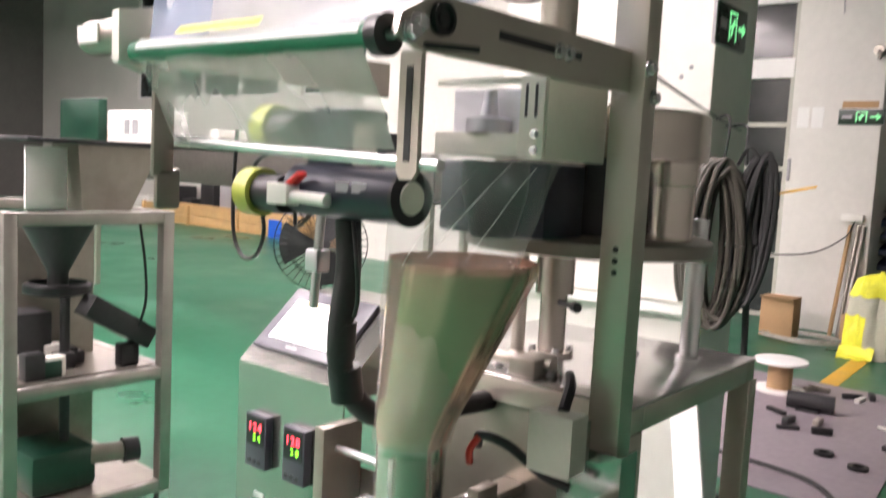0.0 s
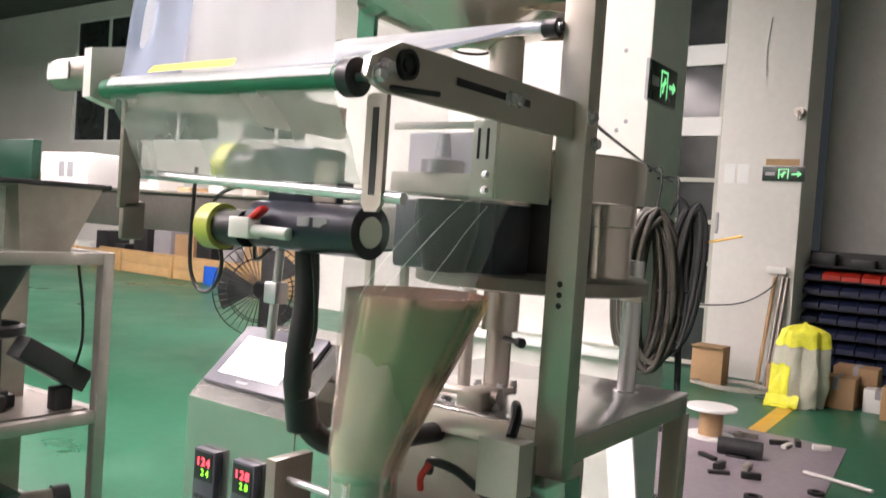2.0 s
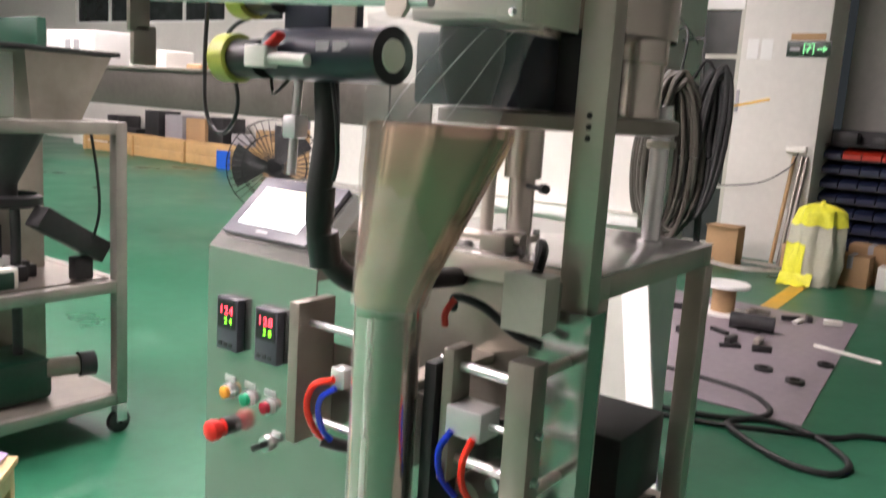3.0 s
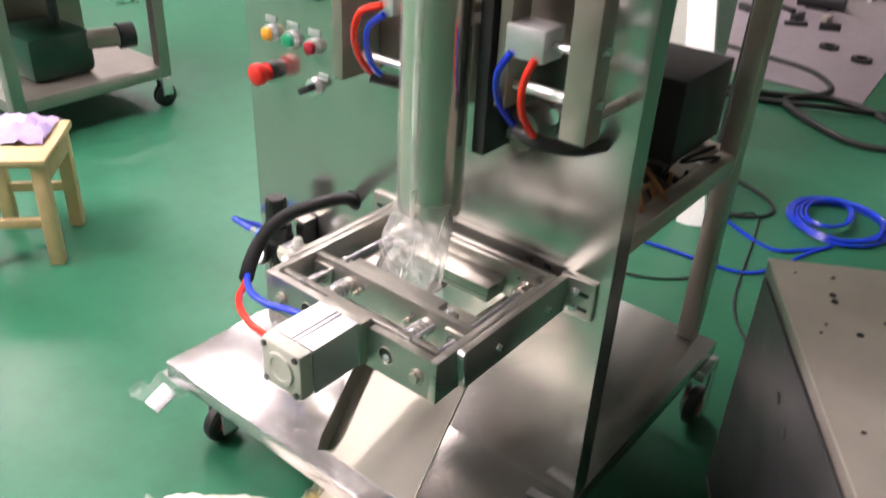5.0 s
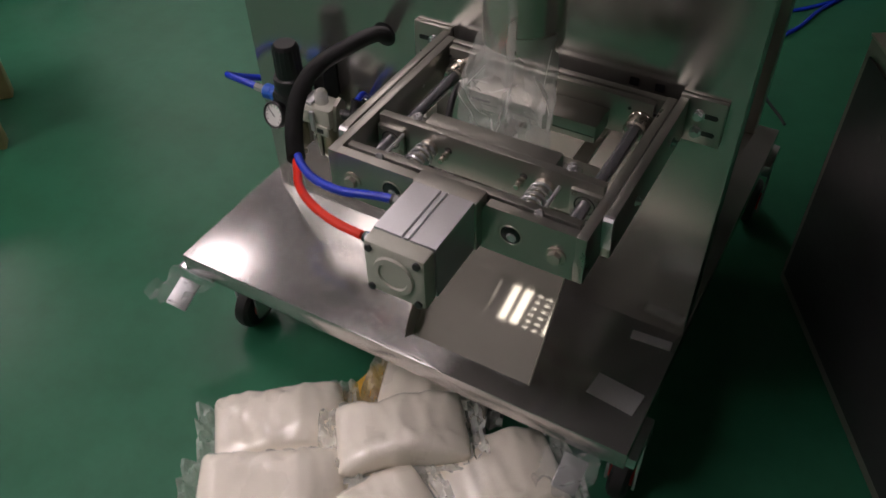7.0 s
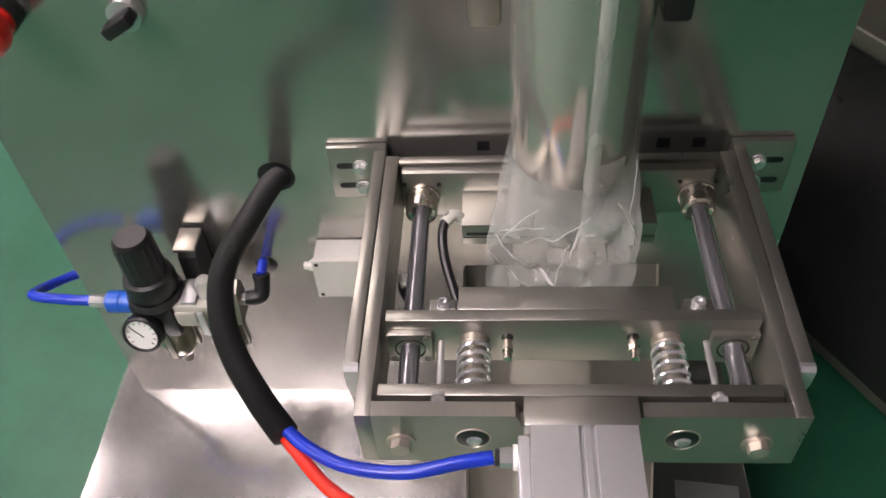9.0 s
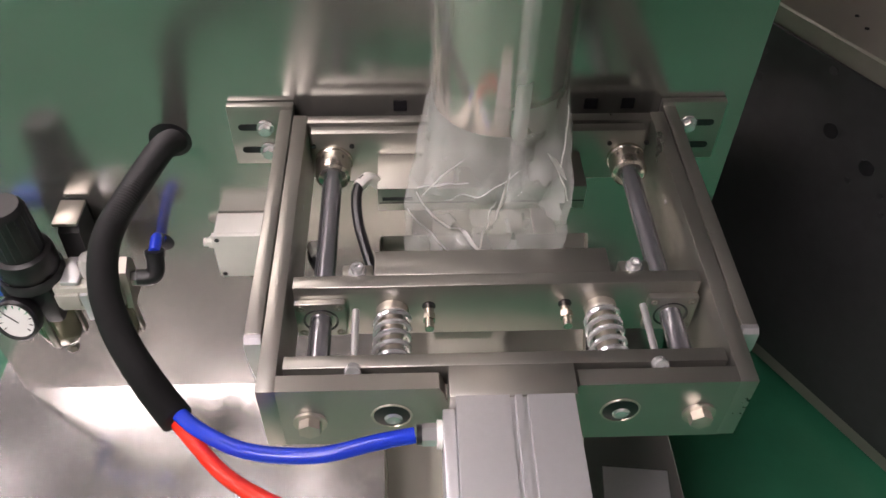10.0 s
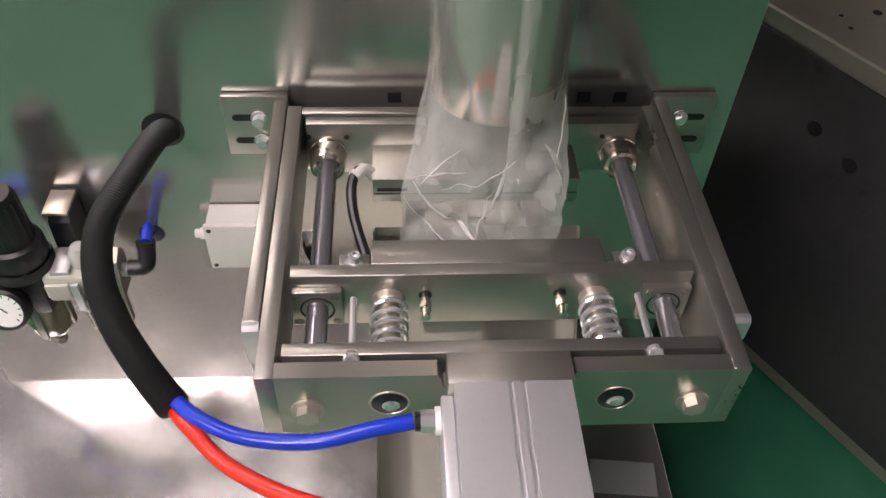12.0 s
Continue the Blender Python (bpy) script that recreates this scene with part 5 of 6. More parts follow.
for zz in (1.585, 1.605):
    bolt(hd, (0.140, -0.1005, zz), (0, -1, 0), 0.004, 0.004)
for xx in (0.124, 0.138):
    part("slot", box((xx, -0.1006, 1.625), (xx + 0.004, -0.1001, 1.665)), DARK, hd)
part("gear_housing", box((-0.085, -0.005, 1.467), (0.10, 0.10, 1.572), 0.006), NAVY, tt, "dark gear housing behind the film")
part("spout", bm_lathe(B(), (0.045, -0.045, 1.47), [(0.03, 0.0), (0.045, 0.06), (0.045, 0.10), (0.043, 0.10), (0.043, 0.06), (0.028, 0.0)], 32, (0, 0, 1), True), DARK, tt, "dark filling spout")
part("spout_label", box((0.0, -0.0066, 1.50), (0.018, -0.0055, 1.535)), GREY_TAPE, tt)
# hopper over the drum
HX, HY = -0.10, 0.20
hp = thing("hopper", (HX, HY, 1.83), "polished stainless product hopper with shallow conical bottom", "hopper")
part("bowl", bm_lathe(B(), (HX, HY, 0), [(0.03, 1.84), (0.12, 1.875), (0.205, 1.905), (0.205, 1.911), (0.195, 1.911), (0.12, 1.881), (0.03, 1.845)], 64), MIRROR, hp)
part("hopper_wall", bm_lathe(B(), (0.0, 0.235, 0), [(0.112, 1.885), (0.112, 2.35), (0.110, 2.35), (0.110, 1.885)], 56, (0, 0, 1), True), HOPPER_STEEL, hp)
part("vibrator", bm_box(B(), (-0.185, 0.085, 1.895), (-0.115, 0.16, 1.995), 0.018), WHITE_PL, hp, "cream vibrator block")
part("strap", box((-0.30, 0.12, 1.86), (-0.26, 0.13, 1.95)), GREEN, hp)
part("hopper_stem", cyl((HX + 0.06, HY + 0.02, 1.59), (HX + 0.06, HY + 0.02, 1.86), 0.03), STEEL, hp)

# ---- round the machine ----
def filled_bag(x, y, z, turn, tilt, sx, sy, h):
    """A pillow bag of powder with flat sealed ends."""
    t = thing("powder_bag", (x, y, z), "clear plastic bag filled with white powder, heaped on the floor", "bag", "filled bags")
    m = Matrix.Translation((x, y, z)) @ Matrix.Rotation(radians(turn), 4, "Z") @ Matrix.Rotation(radians(tilt), 4, "X")
    seed = x * 7 + y * 3

    def f(u, v):
        a = u * math.tau
        s = math.sin(math.pi * min(1, max(0, v))) ** 0.4
        c, q = math.cos(a), math.sin(a)
        px = (v - 0.5) * sx
        py = sy / 2 * (abs(c) ** 0.45) * math.copysign(1, c) * (0.88 + 0.12 * s)
        pz = h / 2 * s * (abs(q) ** 0.7) * math.copysign(1, q)
        n = 0.020 * noise.noise(Vector((px * 9, py * 9, seed + pz * 5))) * s
        n += 0.008 * (0.3 - abs(noise.noise(Vector((px * 17 + 3, py * 15, seed))))) * s
        n += 0.003 * noise.noise(Vector((px * 55, py * 48, seed)))
        return m @ Vector((px + 0.3 * n, py + 0.6 * n, max(pz, -h * 0.42) + h / 2 + n))

    part("filling", bm_grid(B(), f, 64, 52), POWDER, t, "white powder showing through clear film")
    for e in (-1, 1):
        part("sealed_end", bm_grid(B(), lambda u, v: m @ Vector((e * (sx * 0.48 + 0.034 * u), (v - 0.5) * sy * (0.94 + 0.06 * math.sin(5 * v)), h * 0.45 + 0.022 * noise.noise(Vector((u * 4, v * 8, seed + e))) + 0.012 * u)), 6, 22), FILM_EDGE, t, "crinkled clear sealed end")
    for e in (-1, 1):
        part("side_fold", bm_grid(B(), lambda u, v: m @ Vector(((v - 0.5) * sx * 0.94, e * (sy * 0.46 + 0.014 * u), h * 0.40 + 0.014 * noise.noise(Vector((u * 3, v * 11, seed + 5 + e))))), 3, 26), FILM_EDGE, t, "crinkled clear film fold")
    return t


filled_bag(-0.335, -0.352, 0.002, 41, 0, 0.23, 0.15, 0.07)
filled_bag(-0.122, -0.285, 0.040, 38, -5, 0.22, 0.15, 0.075)
filled_bag(0.040, -0.275, 0.002, 47, 3, 0.24, 0.15, 0.075)
filled_bag(-0.255, -0.475, 0.025, 33, 5, 0.24, 0.15, 0.08)
filled_bag(-0.135, -0.155, 0.002, 20, 0, 0.20, 0.14, 0.06)
filled_bag(-0.085, -0.455, 0.030, 62, 0, 0.24, 0.15, 0.075)
filled_bag(0.090, -0.445, 0.002, 20, 0, 0.24, 0.15, 0.07)
filled_bag(-0.180, -0.390, 0.002, 60, 0, 0.22, 0.15, 0.06)
single("ochre_board", bm_box(B(), (-0.03, -0.14, 0.0), (0.03, 0.14, 0.012), 0.003, pose(-0.245, -0.17, 0.004, 6, 0, -14)), GOLD, "ochre yellow board on the floor beneath the bags", "board")

# steel cabinet beside the machine, standing askew
sc = thing("steel_box", (0.6, 0.4, 0), "brushed steel machine cabinet with bolt holes in its top", "cabinet")
BM = Matrix.Translation((0.340, 0.433, 0)) @ Matrix.Rotation(radians(-59.3), 4, "Z")
# Body and front are coloured darker than the top to hold their shade.
part("body", bm_box(B(), (0, 0, 0.03), (0.75, 0.60, 0.584), 0.002, BM), STEEL_DARK, sc)
part("top_plate", bm_box(B(), (-0.002, -0.002, 0.584), (0.752, 0.602, 0.589), 0.001, BM), STEEL, sc, "pale drilled steel top")
part("front_door", bm_box(B(), (0.02, -0.006, 0.06), (0.73, -0.001, 0.56), 0.002, BM), DARK, sc, "drilled side panel, its shade put in as dark paint")
for k in range(30):
    u, v = random.uniform(0.04, 0.70), random.uniform(0.03, 0.5)
    p = BM @ Vector((u, v, 0.5892))
    part("hole", cyl(p, p + Vector((0, 0, 0.0006)), random.choice((0.003, 0.004, 0.006)), None, 12), BLACK, sc)
for k in range(8):
    p = BM @ Vector((random.uniform(0.1, 0.45), -0.0062, random.uniform(0.40, 0.55)))
    q = BM @ Vector((0, -1, 0)) - BM @ Vector((0, 0, 0))
    part("hole", cyl(p, p + q * 0.0006, random.choice((0.004, 0.006, 0.011)), None, 14), BLACK, sc)

# coiled hoses and cables on the floor
def coil(cx, cy, z, rx, ry, turns, r, mat, jit, name, label, tilt=0.0, tail=()):
    pts = []
    for k in range(int(turns * 14)):
        a = k / 14 * math.tau
        w = 1 + jit * math.sin(k * 0.37) + jit * 0.6 * math.sin(k * 0.11 + 1)
        pts.append((cx + rx * w * math.cos(a) + 0.03 * math.sin(k * 0.05), cy + ry * w * math.sin(a), z + r + 0.012 * (k / 14 % 3) * 0.6))
    single(name, tube(pts + list(tail), r, 8, 3), mat, label, "hose")


coil(0.165, 1.93, 0.0, 0.150, 0.165, 5.2, 0.006, BLUE_HOSE, 0.10, "blue_hose_coil", "coiled glossy blue air hose on the green floor")
coil(0.13, 1.92, 0.02, 0.075, 0.12, 2.1, 0.006, BLUE_HOSE, 0.10, "blue_hose_coil", "small inner loop of blue air hose on the floor")
single("blue_hose", tube([(-0.5, 1.28, 0.006), (-0.21, 1.33, 0.006), (0.04, 1.355, 0.006), (0.13, 1.47, 0.006), (0.17, 1.62, 0.006), (0.22, 1.74, 0.008)], 0.006, 8), BLUE_HOSE, "blue air hose trailing over the floor", "hose")
single("blue_hose", tube([(-0.25, 1.75, 0.006), (-0.07, 1.635, 0.006), (0.03, 1.585, 0.006), (0.10, 1.587, 0.006), (0.2, 1.70, 0.006)], 0.006, 8), BLUE_HOSE, "blue air hose trailing over the floor", "hose")
single("floor_cable", tube([(-1.4, 3.75, 0.012), (-0.78, 3.67, 0.012), (-0.47, 3.60, 0.012), (-0.30, 3.42, 0.012), (-0.29, 3.26, 0.012), (-0.40, 3.05, 0.012), (-0.30, 2.90, 0.02), (-0.04, 2.735, 0.012), (0.146, 2.76, 0.012), (0.17, 2.95, 0.012), (-0.02, 3.17, 0.012), (-0.25, 3.22, 0.012), (-0.52, 3.06, 0.012), (-1.2, 2.9, 0.012)], 0.016, 10), RUBBER, "thick black cable looped on the floor", "cable")
single("floor_cable", tube([(-1.3, 2.75, 0.012), (-0.52, 2.95, 0.012), (-0.24, 3.02, 0.03), (0.05, 3.22, 0.012), (0.22, 3.39, 0.012), (0.9, 3.6, 0.012)], 0.014, 10), RUBBER, "thick black cable looped on the floor", "cable")
single("thin_cable", tube([(-0.42, 1.05, 0.004), (-0.12, 1.15, 0.004), (-0.02, 1.35, 0.004), (-0.15, 1.55, 0.004), (-0.05, 1.78, 0.004), (0.10, 1.2, 0.004), (0.22, 1.0, 0.004)], 0.004, 8), RUBBER, "thin dark cable on the floor", "cable")
single("thin_cable", tube([(-0.5, 2.1, 0.006), (-0.15, 1.98, 0.006), (-0.02, 1.85, 0.006), (-0.12, 1.72, 0.006), (-0.5, 1.7, 0.006)], 0.007, 8), RUBBER, "dark cable loop on the floor", "cable")

# work mat with loose parts
single("work_mat", bm_prism(B(), [(-2.2, 3.35), (-0.11, 3.29), (-0.32, 6.0), (-2.4, 6.05)], "z", 0.0, 0.006), SHEET, "grey-mauve sheet laid on the floor", "floor mat", "", "")
for x, y, r in ((-0.526, 4.136, 0.055), (-0.315, 4.02, 0.055), (-0.254, 4.537, 0.05)):
    single("black_ring", bm_lathe(B(), (x, y, 0.006), [(r * 0.55, 0.0), (r * 0.55, 0.02), (r, 0.02), (r, 0.0)], 28, (0, 0, 1), True), RUBBER, "flat black ring lying on the sheet", "ring", "loose rings")
gm = thing("gear_motor", (-0.89, 5.1, 0.006), "dark gear motor lying on the floor sheet", "motor")
part("body", cyl((-1.02, 5.05, 0.07), (-0.72, 5.1, 0.07), 0.06), DARK, gm)
part("foot", box((-0.95, 5.0, 0.006), (-0.8, 5.14, 0.02), 0.003), DARK, gm)
for k in range(16):
    x, y = random.uniform(-1.6, -0.45), random.uniform(4.5, 5.8)
    a = random.uniform(0, 180)
    single("loose_part", bm_box(B(), (-0.07 * random.uniform(0.5, 1.5), -0.02, 0), (0.07, 0.02, random.uniform(0.015, 0.05)), 0.004, pose(x, y, 0.006, 0, 0, a)), random.choice((DARK, STEEL, STEEL_DARK, RUBBER, WHITE_PL)), "small machine part lying on the sheet", "machine part", "loose parts")
single("pale_rod", cyl((-0.42, 4.98, 0.02), (0.02, 4.85, 0.02), 0.013), WHITE_PL, "pale plastic rod lying over the sheet edge", "rod")
rl = thing("cable_reel", (-1.22, 5.5, 0), "white-topped cable reel standing on the floor", "reel")
part("lower_flange", cyl((-1.22, 5.5, 0.0), (-1.22, 5.5, 0.02), 0.19, None, 36), WHITE, rl)
part("core", cyl((-1.22, 5.5, 0.02), (-1.22, 5.5, 0.22), 0.09, None, 28), CARD, rl)
part("upper_flange", bm_lathe(B(), (-1.22, 5.5, 0.22), [(0.0, 0.0), (0.19, 0.0), (0.195, 0.012), (0.19, 0.025), (0.03, 0.03), (0.0, 0.03)], 36), WHITE, rl)
structure("floor_line", bm_prism(B(), [(-1.07, 5.95), (-0.93, 5.95), (-1.0, 7.6), (-1.14, 7.6)], "z", 0.0, 0.004), YELLOW_PAINT, "worn yellow floor marking")


sk = thing("yellow_sack", (-1.0, 7.5, 0), "crumpled yellow and white woven sack standing by the line", "sack")
def sack_side(grow, lo, hi, a0, a1):
    """A stretch of the sack's pleated skin, from one height and bearing to another."""
    def f(u, v):
        a, z = radians(a0 + (a1 - a0) * u), lo + (hi - lo) * v
        k = z / 0.80
        top = 1.0 if k < 0.88 else max(0.03, 1 - ((k - 0.88) / 0.12) ** 2)
        pleat = 1 + 0.09 * math.sin(7 * a + 2.5 * k) + 0.16 * noise.noise(Vector((1.8 * math.cos(a), 1.8 * math.sin(a), 3 * k + 3.1))) + 0.06 * noise.noise(Vector((7 * math.cos(a), 7 * math.sin(a), 6 * k)))
        w = (0.24 + 0.03 * math.sin(3 * k) - 0.05 * k) * pleat * top + grow
        return Vector((-1.04 + 0.05 * k + w * math.cos(a), 7.5 + 0.75 * w * math.sin(a), z + 0.03 * top * noise.noise(Vector((3 * a, 1, 5)))))
    return bm_grid(B(), f, 64, 26)


part("sack_body", sack_side(0.0, 0.0, 0.80, 0, 360), SACK_PALE, sk, "pale grey pleated woven body")
part("sack_hood", sack_side(0.012, 0.58, 0.815, 0, 360), SACK, sk, "bright yellow folded top")
part("yellow_flap", sack_side(0.010, 0.0, 0.40, 205, 262), SACK, sk, "bright yellow hanging flap")
part("yellow_flap", bm_grid(B(), lambda u, v: Vector((-1.26 + 0.30 * u, 7.20 + 0.12 * v, 0.012 + 0.10 * v * v + 0.03 * noise.noise(Vector((4 * u, 3 * v, 2))))), 14, 8), SACK, sk, "bright yellow hem on the floor")
for x, y, w, d, h, m in ((-0.72, 7.85, 0.34, 0.3, 0.30, CARD), (-0.36, 7.9, 0.25, 0.25, 0.22, WHITE), (-0.60, 8.15, 0.4, 0.3, 0.38, CARD), (-1.3, 8.1, 0.25, 0.25, 0.3, CARD), (-0.2, 7.6, 0.2, 0.2, 0.3, CARD)):
    c = thing("carton", (x, y, 0), "battered carton on the floor beside the bin shelf" if m is CARD else "white carton on the floor beside the bin shelf", "box", "cartons")
    part("body", box((x - w / 2, y - d / 2, 0), (x + w / 2, y + d / 2, h), 0.006), m, c)
    part("tape", box((x - 0.025, y - d / 2 - 0.001, h * 0.6), (x + 0.025, y + d / 2 + 0.001, h + 0.001)), GREY_TAPE, c)
c = thing("carton", (-2.0, 7.9, 0), "brown carton standing by the far pillar", "box", "cartons")
part("body", box((-2.15, 7.75, 0), (-1.82, 8.0, 0.42), 0.006), CARD, c)
part("flap", box((-2.15, 7.70, 0.41), (-1.82, 7.76, 0.42)), CARD, c)
coil(-1.75, 7.75, 0.03, 0.34, 0.28, 7, 0.008, film_mat("clear_hose", 0.35, (0.6, 0.58, 0.52), 0.15, 30, 0.2, 0.2), 0.16, "clear_hose_coil", "loose coil of clear plastic hose on the floor")

# shelf with rows of bins
sh = thing("bin_shelf", (-0.8, 9.2, 0), "dark shelf rack full of navy storage bins", "shelf")
part("side", box((-1.40, 9.0, 0), (-1.37, 9.35, 1.5)), DARK, sh)
part("side", box((0.22, 9.0, 0), (0.25, 9.35, 1.5)), DARK, sh)
part("back", box((-1.37, 9.33, 0), (0.22, 9.35, 1.5)), DARK, sh)
NB = 8
for r in range(9):
    part("shelf_board", box((-1.37, 9.02, 0.06 + r * 0.16 - 0.012), (0.22, 9.33, 0.06 + r * 0.16)), DARK, sh)
bm = B()
bw = 1.59 / NB
bm_prism(bm, [(9.0, 0.0), (9.0, 0.05), (9.04, 0.075), (9.3, 0.12), (9.3, 0.0)], "x", 0.008, bw - 0.008)
bin_me = mesh_of("storage_bin", bm, BIN_BLUE)
bin_red = bin_me.copy()
bin_red.materials[0] = BIN_RED
lip = B()
bm_box(lip, (0.02, 8.992, 0.045), (bw - 0.02, 9.0, 0.062), 0.002)
lip_me = mesh_of("label_lip", lip, GREY_TAPE)
for r in range(8):
    for k in range(NB):
        o = new("storage_bin", bin_red if (r == 7 and 1 <= k <= 4) else bin_me)
        o.parent = sh
        o.matrix_parent_inverse = Matrix.Translation(-sh.location)
        o.location = (-1.37 + bw * k, 0, 0.061 + r * 0.16)
for x in (-1.3, -0.9, -0.5, -0.1):
    part("top_item", box((x, 9.05, 1.34), (x + 0.25, 9.25, 1.34 + random.uniform(0.05, 0.14)), 0.01), DARK, sh)

# exit signs, notices and wall bits
def exit_sign(m, w, h):
    p = m.translation
    s = thing("exit_sign", p, "dark exit sign with lit green running-figure mark and arrow", "sign", "exit signs")

    def put(name, lo, hi, mat, bev=0.0, mm=None):
        bm = bm_box(B(), lo, hi, bev, m @ mm if mm else m)
        return part(name, bm, mat, s)
    put("panel", (-w / 2, -0.018, -h / 2), (w / 2, 0, h / 2), SIGN_DARK, 0.004)
    put("rim", (-w / 2 - 0.004, -0.012, -h / 2 - 0.004), (w / 2 + 0.004, -0.001, h / 2 + 0.004), GREY_TAPE)
    f = "door_mark"
    put(f, (-w * 0.12, -0.0195, -h * 0.36), (-w * 0.09, -0.0182, h * 0.36), SIGN_GREEN)
    put(f, (w * 0.10, -0.0195, -h * 0.36), (w * 0.13, -0.0182, h * 0.36), SIGN_GREEN)
    put(f, (-w * 0.12, -0.0195, h * 0.30), (w * 0.13, -0.0182, h * 0.36), SIGN_GREEN)
    put("slanted_stroke", (-w * 0.02, -0.0195, -h * 0.26), (w * 0.025, -0.0182, h * 0.2), SIGN_GREEN, 0, Matrix.Rotation(radians(20), 4, "Y"))
    put("slanted_stroke", (-w * 0.08, -0.0195, -h * 0.02), (w * 0.08, -0.0182, h * 0.07), SIGN_GREEN, 0, Matrix.Rotation(radians(-25), 4, "Y"))
    put("arrow_bar", (w * 0.20, -0.0195, -h * 0.06), (w * 0.36, -0.0182, h * 0.06), SIGN_GREEN)
    for sgn in (-1, 1):
        put("arrow_stroke", (-w * 0.10, -0.0195, -h * 0.05), (w * 0.01, -0.0182, h * 0.05), SIGN_GREEN, 0, Matrix.Translation((w * 0.41, 0, 0)) @ Matrix.Rotation(radians(40 * sgn), 4, "Y"))
    put("text_bar", (-w * 0.43, -0.0195, -h * 0.12), (-w * 0.20, -0.0182, h * 0.12), GREY_TAPE)


PR = -0.455
exit_sign(Matrix.Translation((PR, 1.975, 2.105)) @ Matrix.Rotation(radians(90), 4, "Z"), 0.27, 0.14)
exit_sign(Matrix.Translation((-1.555, 8.545, 2.315)), 0.44, 0.155)
single("notice_sticker", box((-1.75, 8.544, 2.41), (-1.40, 8.549, 2.48)), CARD, "faded orange notice strip above the exit sign", "notice")
for x0 in (-2.20, -2.05):
    single("paper_notice", box((x0, 8.544, 2.20), (x0 + 0.12, 8.549, 2.42)), WHITE, "sheet of paper stuck on the pillar", "notice", "paper notices")
tp = thing("wall_tap", (-1.42, 8.5, 2.95), "small dark fitting on the pillar edge", "fitting")
part("body", cyl((-1.42, 8.40, 2.98), (-1.42, 8.55, 2.98), 0.05), STEEL_DARK, tp)
part("spout", tube([(-1.42, 8.42, 2.98), (-1.40, 8.38, 2.94), (-1.40, 8.37, 2.88)], 0.02, 8), STEEL_DARK, tp)
wb = thing("wall_socket", (-1.52, 8.5, 1.24), "white wall socket box with a hanging lead", "socket")
part("body", box((-1.64, 8.47, 1.22), (-1.43, 8.549, 1.29), 0.006), WHITE_PL, wb)
part("lead", tube([(-1.50, 8.47, 1.22), (-1.58, 8.45, 1.05), (-1.85, 8.45, 0.87), (-2.2, 8.45, 0.80), (-2.6, 8.5, 0.78)], 0.008, 8), BLACK, wb)
for x in (-1.60, -1.52, -1.47):
    single("leaning_pole", cyl((x, 8.30, 0.0), (x + 0.05, 8.53, 1.18), 0.022), STEEL_DARK if x > -1.55 else CARD, "pole leaning against the far pillar", "pole", "leaning poles")
single("door_handle_plate", bm_box(B(), (-2.262, 8.535, 1.62), (-2.225, 8.549, 1.86), 0.006), GREY_TAPE, "pale oval plate on the pillar", "plate")
single("wall_crack_pipe", tube([(-1.82, 8.54, 3.4), (-1.83, 8.54, 3.7), (-1.80, 8.54, 4.05)], 0.006, 6), GREY_TAPE, "thin conduit on the pillar", "conduit")
tk = thing("cable_trunking", (-0.9, 1.86, 1.1), "white cable trunking along the pillar", "trunking")
part("channel", box((-1.30, 1.845, 1.075), (-0.48, 1.879, 1.125), 0.003), WHITE, tk)
part("cover", box((-1.30, 1.840, 1.118), (-0.48, 1.846, 1.128)), GREYBOX, tk)
single("white_board", bm_box(B(), (-0.05, -0.01, 0), (0.05, 0.01, 1.0), 0.004, Matrix.Translation((-0.20, 1.55, 0)) @ Matrix.Rotation(radians(-14), 4, "Y") @ Matrix.Rotation(radians(-12), 4, "X")), WHITE, "white board leaning against the pillar", "board")
for k in range(5):
    x, z = random.uniform(-0.62, -0.48), random.uniform(1.9, 2.6)
    single("wall_scar", bm_lathe(B(), (x, 1.8795, z), [(0.0, 0.003), (0.005, 0.003), (0.009, 0.0)], 10, (0.2, -1, 0.1)), GREY_TAPE, "chipped plaster mark on the pillar", "wall mark", "plaster marks")

# hose bundles hung from hooks on the pillar corner
hb = thing("hose_bundle", (-0.40, 1.97, 1.0), "hanging bundle of dark grey coiled hoses on the pillar", "hose")
U, V = Vector((0.93, 0.36, 0)), Vector((-0.36, 0.93, 0))
for k in range(26):
    c = Vector((-0.40, 1.90, 1.345)) + U * random.uniform(-0.03, 0.03) + V * random.uniform(-0.06, 0.02)
    a, b = random.uniform(0.045, 0.115), random.uniform(0.25, 0.30)
    pts = []
    for j in range(25):
        q = j / 24 * math.tau
        w = 0.8 + 0.25 * (1 - math.sin(q)) / 2
        pts.append(c + U * (a * w * math.cos(q)) + V * (0.012 * math.cos(2 * q + k)) + Vector((0, 0, b * math.sin(q) + random.uniform(-0.006, 0.006))))
    part("hose_loop", tube(pts, random.uniform(0.007, 0.011), 8, 3), random.choice((CABLE_GREY, RUBBER, CABLE_GREY, CABLE_GREY)), hb)
for k in range(8):
    c = Vector((-0.30, 1.93, 1.40)) + U * random.uniform(-0.02, 0.02) + V * random.uniform(-0.04, 0.02)
    a, b = random.uniform(0.02, 0.055), random.uniform(0.22, 0.27)
    pts = [c + U * (a * math.cos(j / 18 * math.tau) + 0.02 * math.sin(j / 18 * math.tau)) + Vector((0, 0, b * math.sin(j / 18 * math.tau))) for j in range(19)]
    part("black_loop", tube(pts, 0.011, 8, 3), RUBBER, hb)
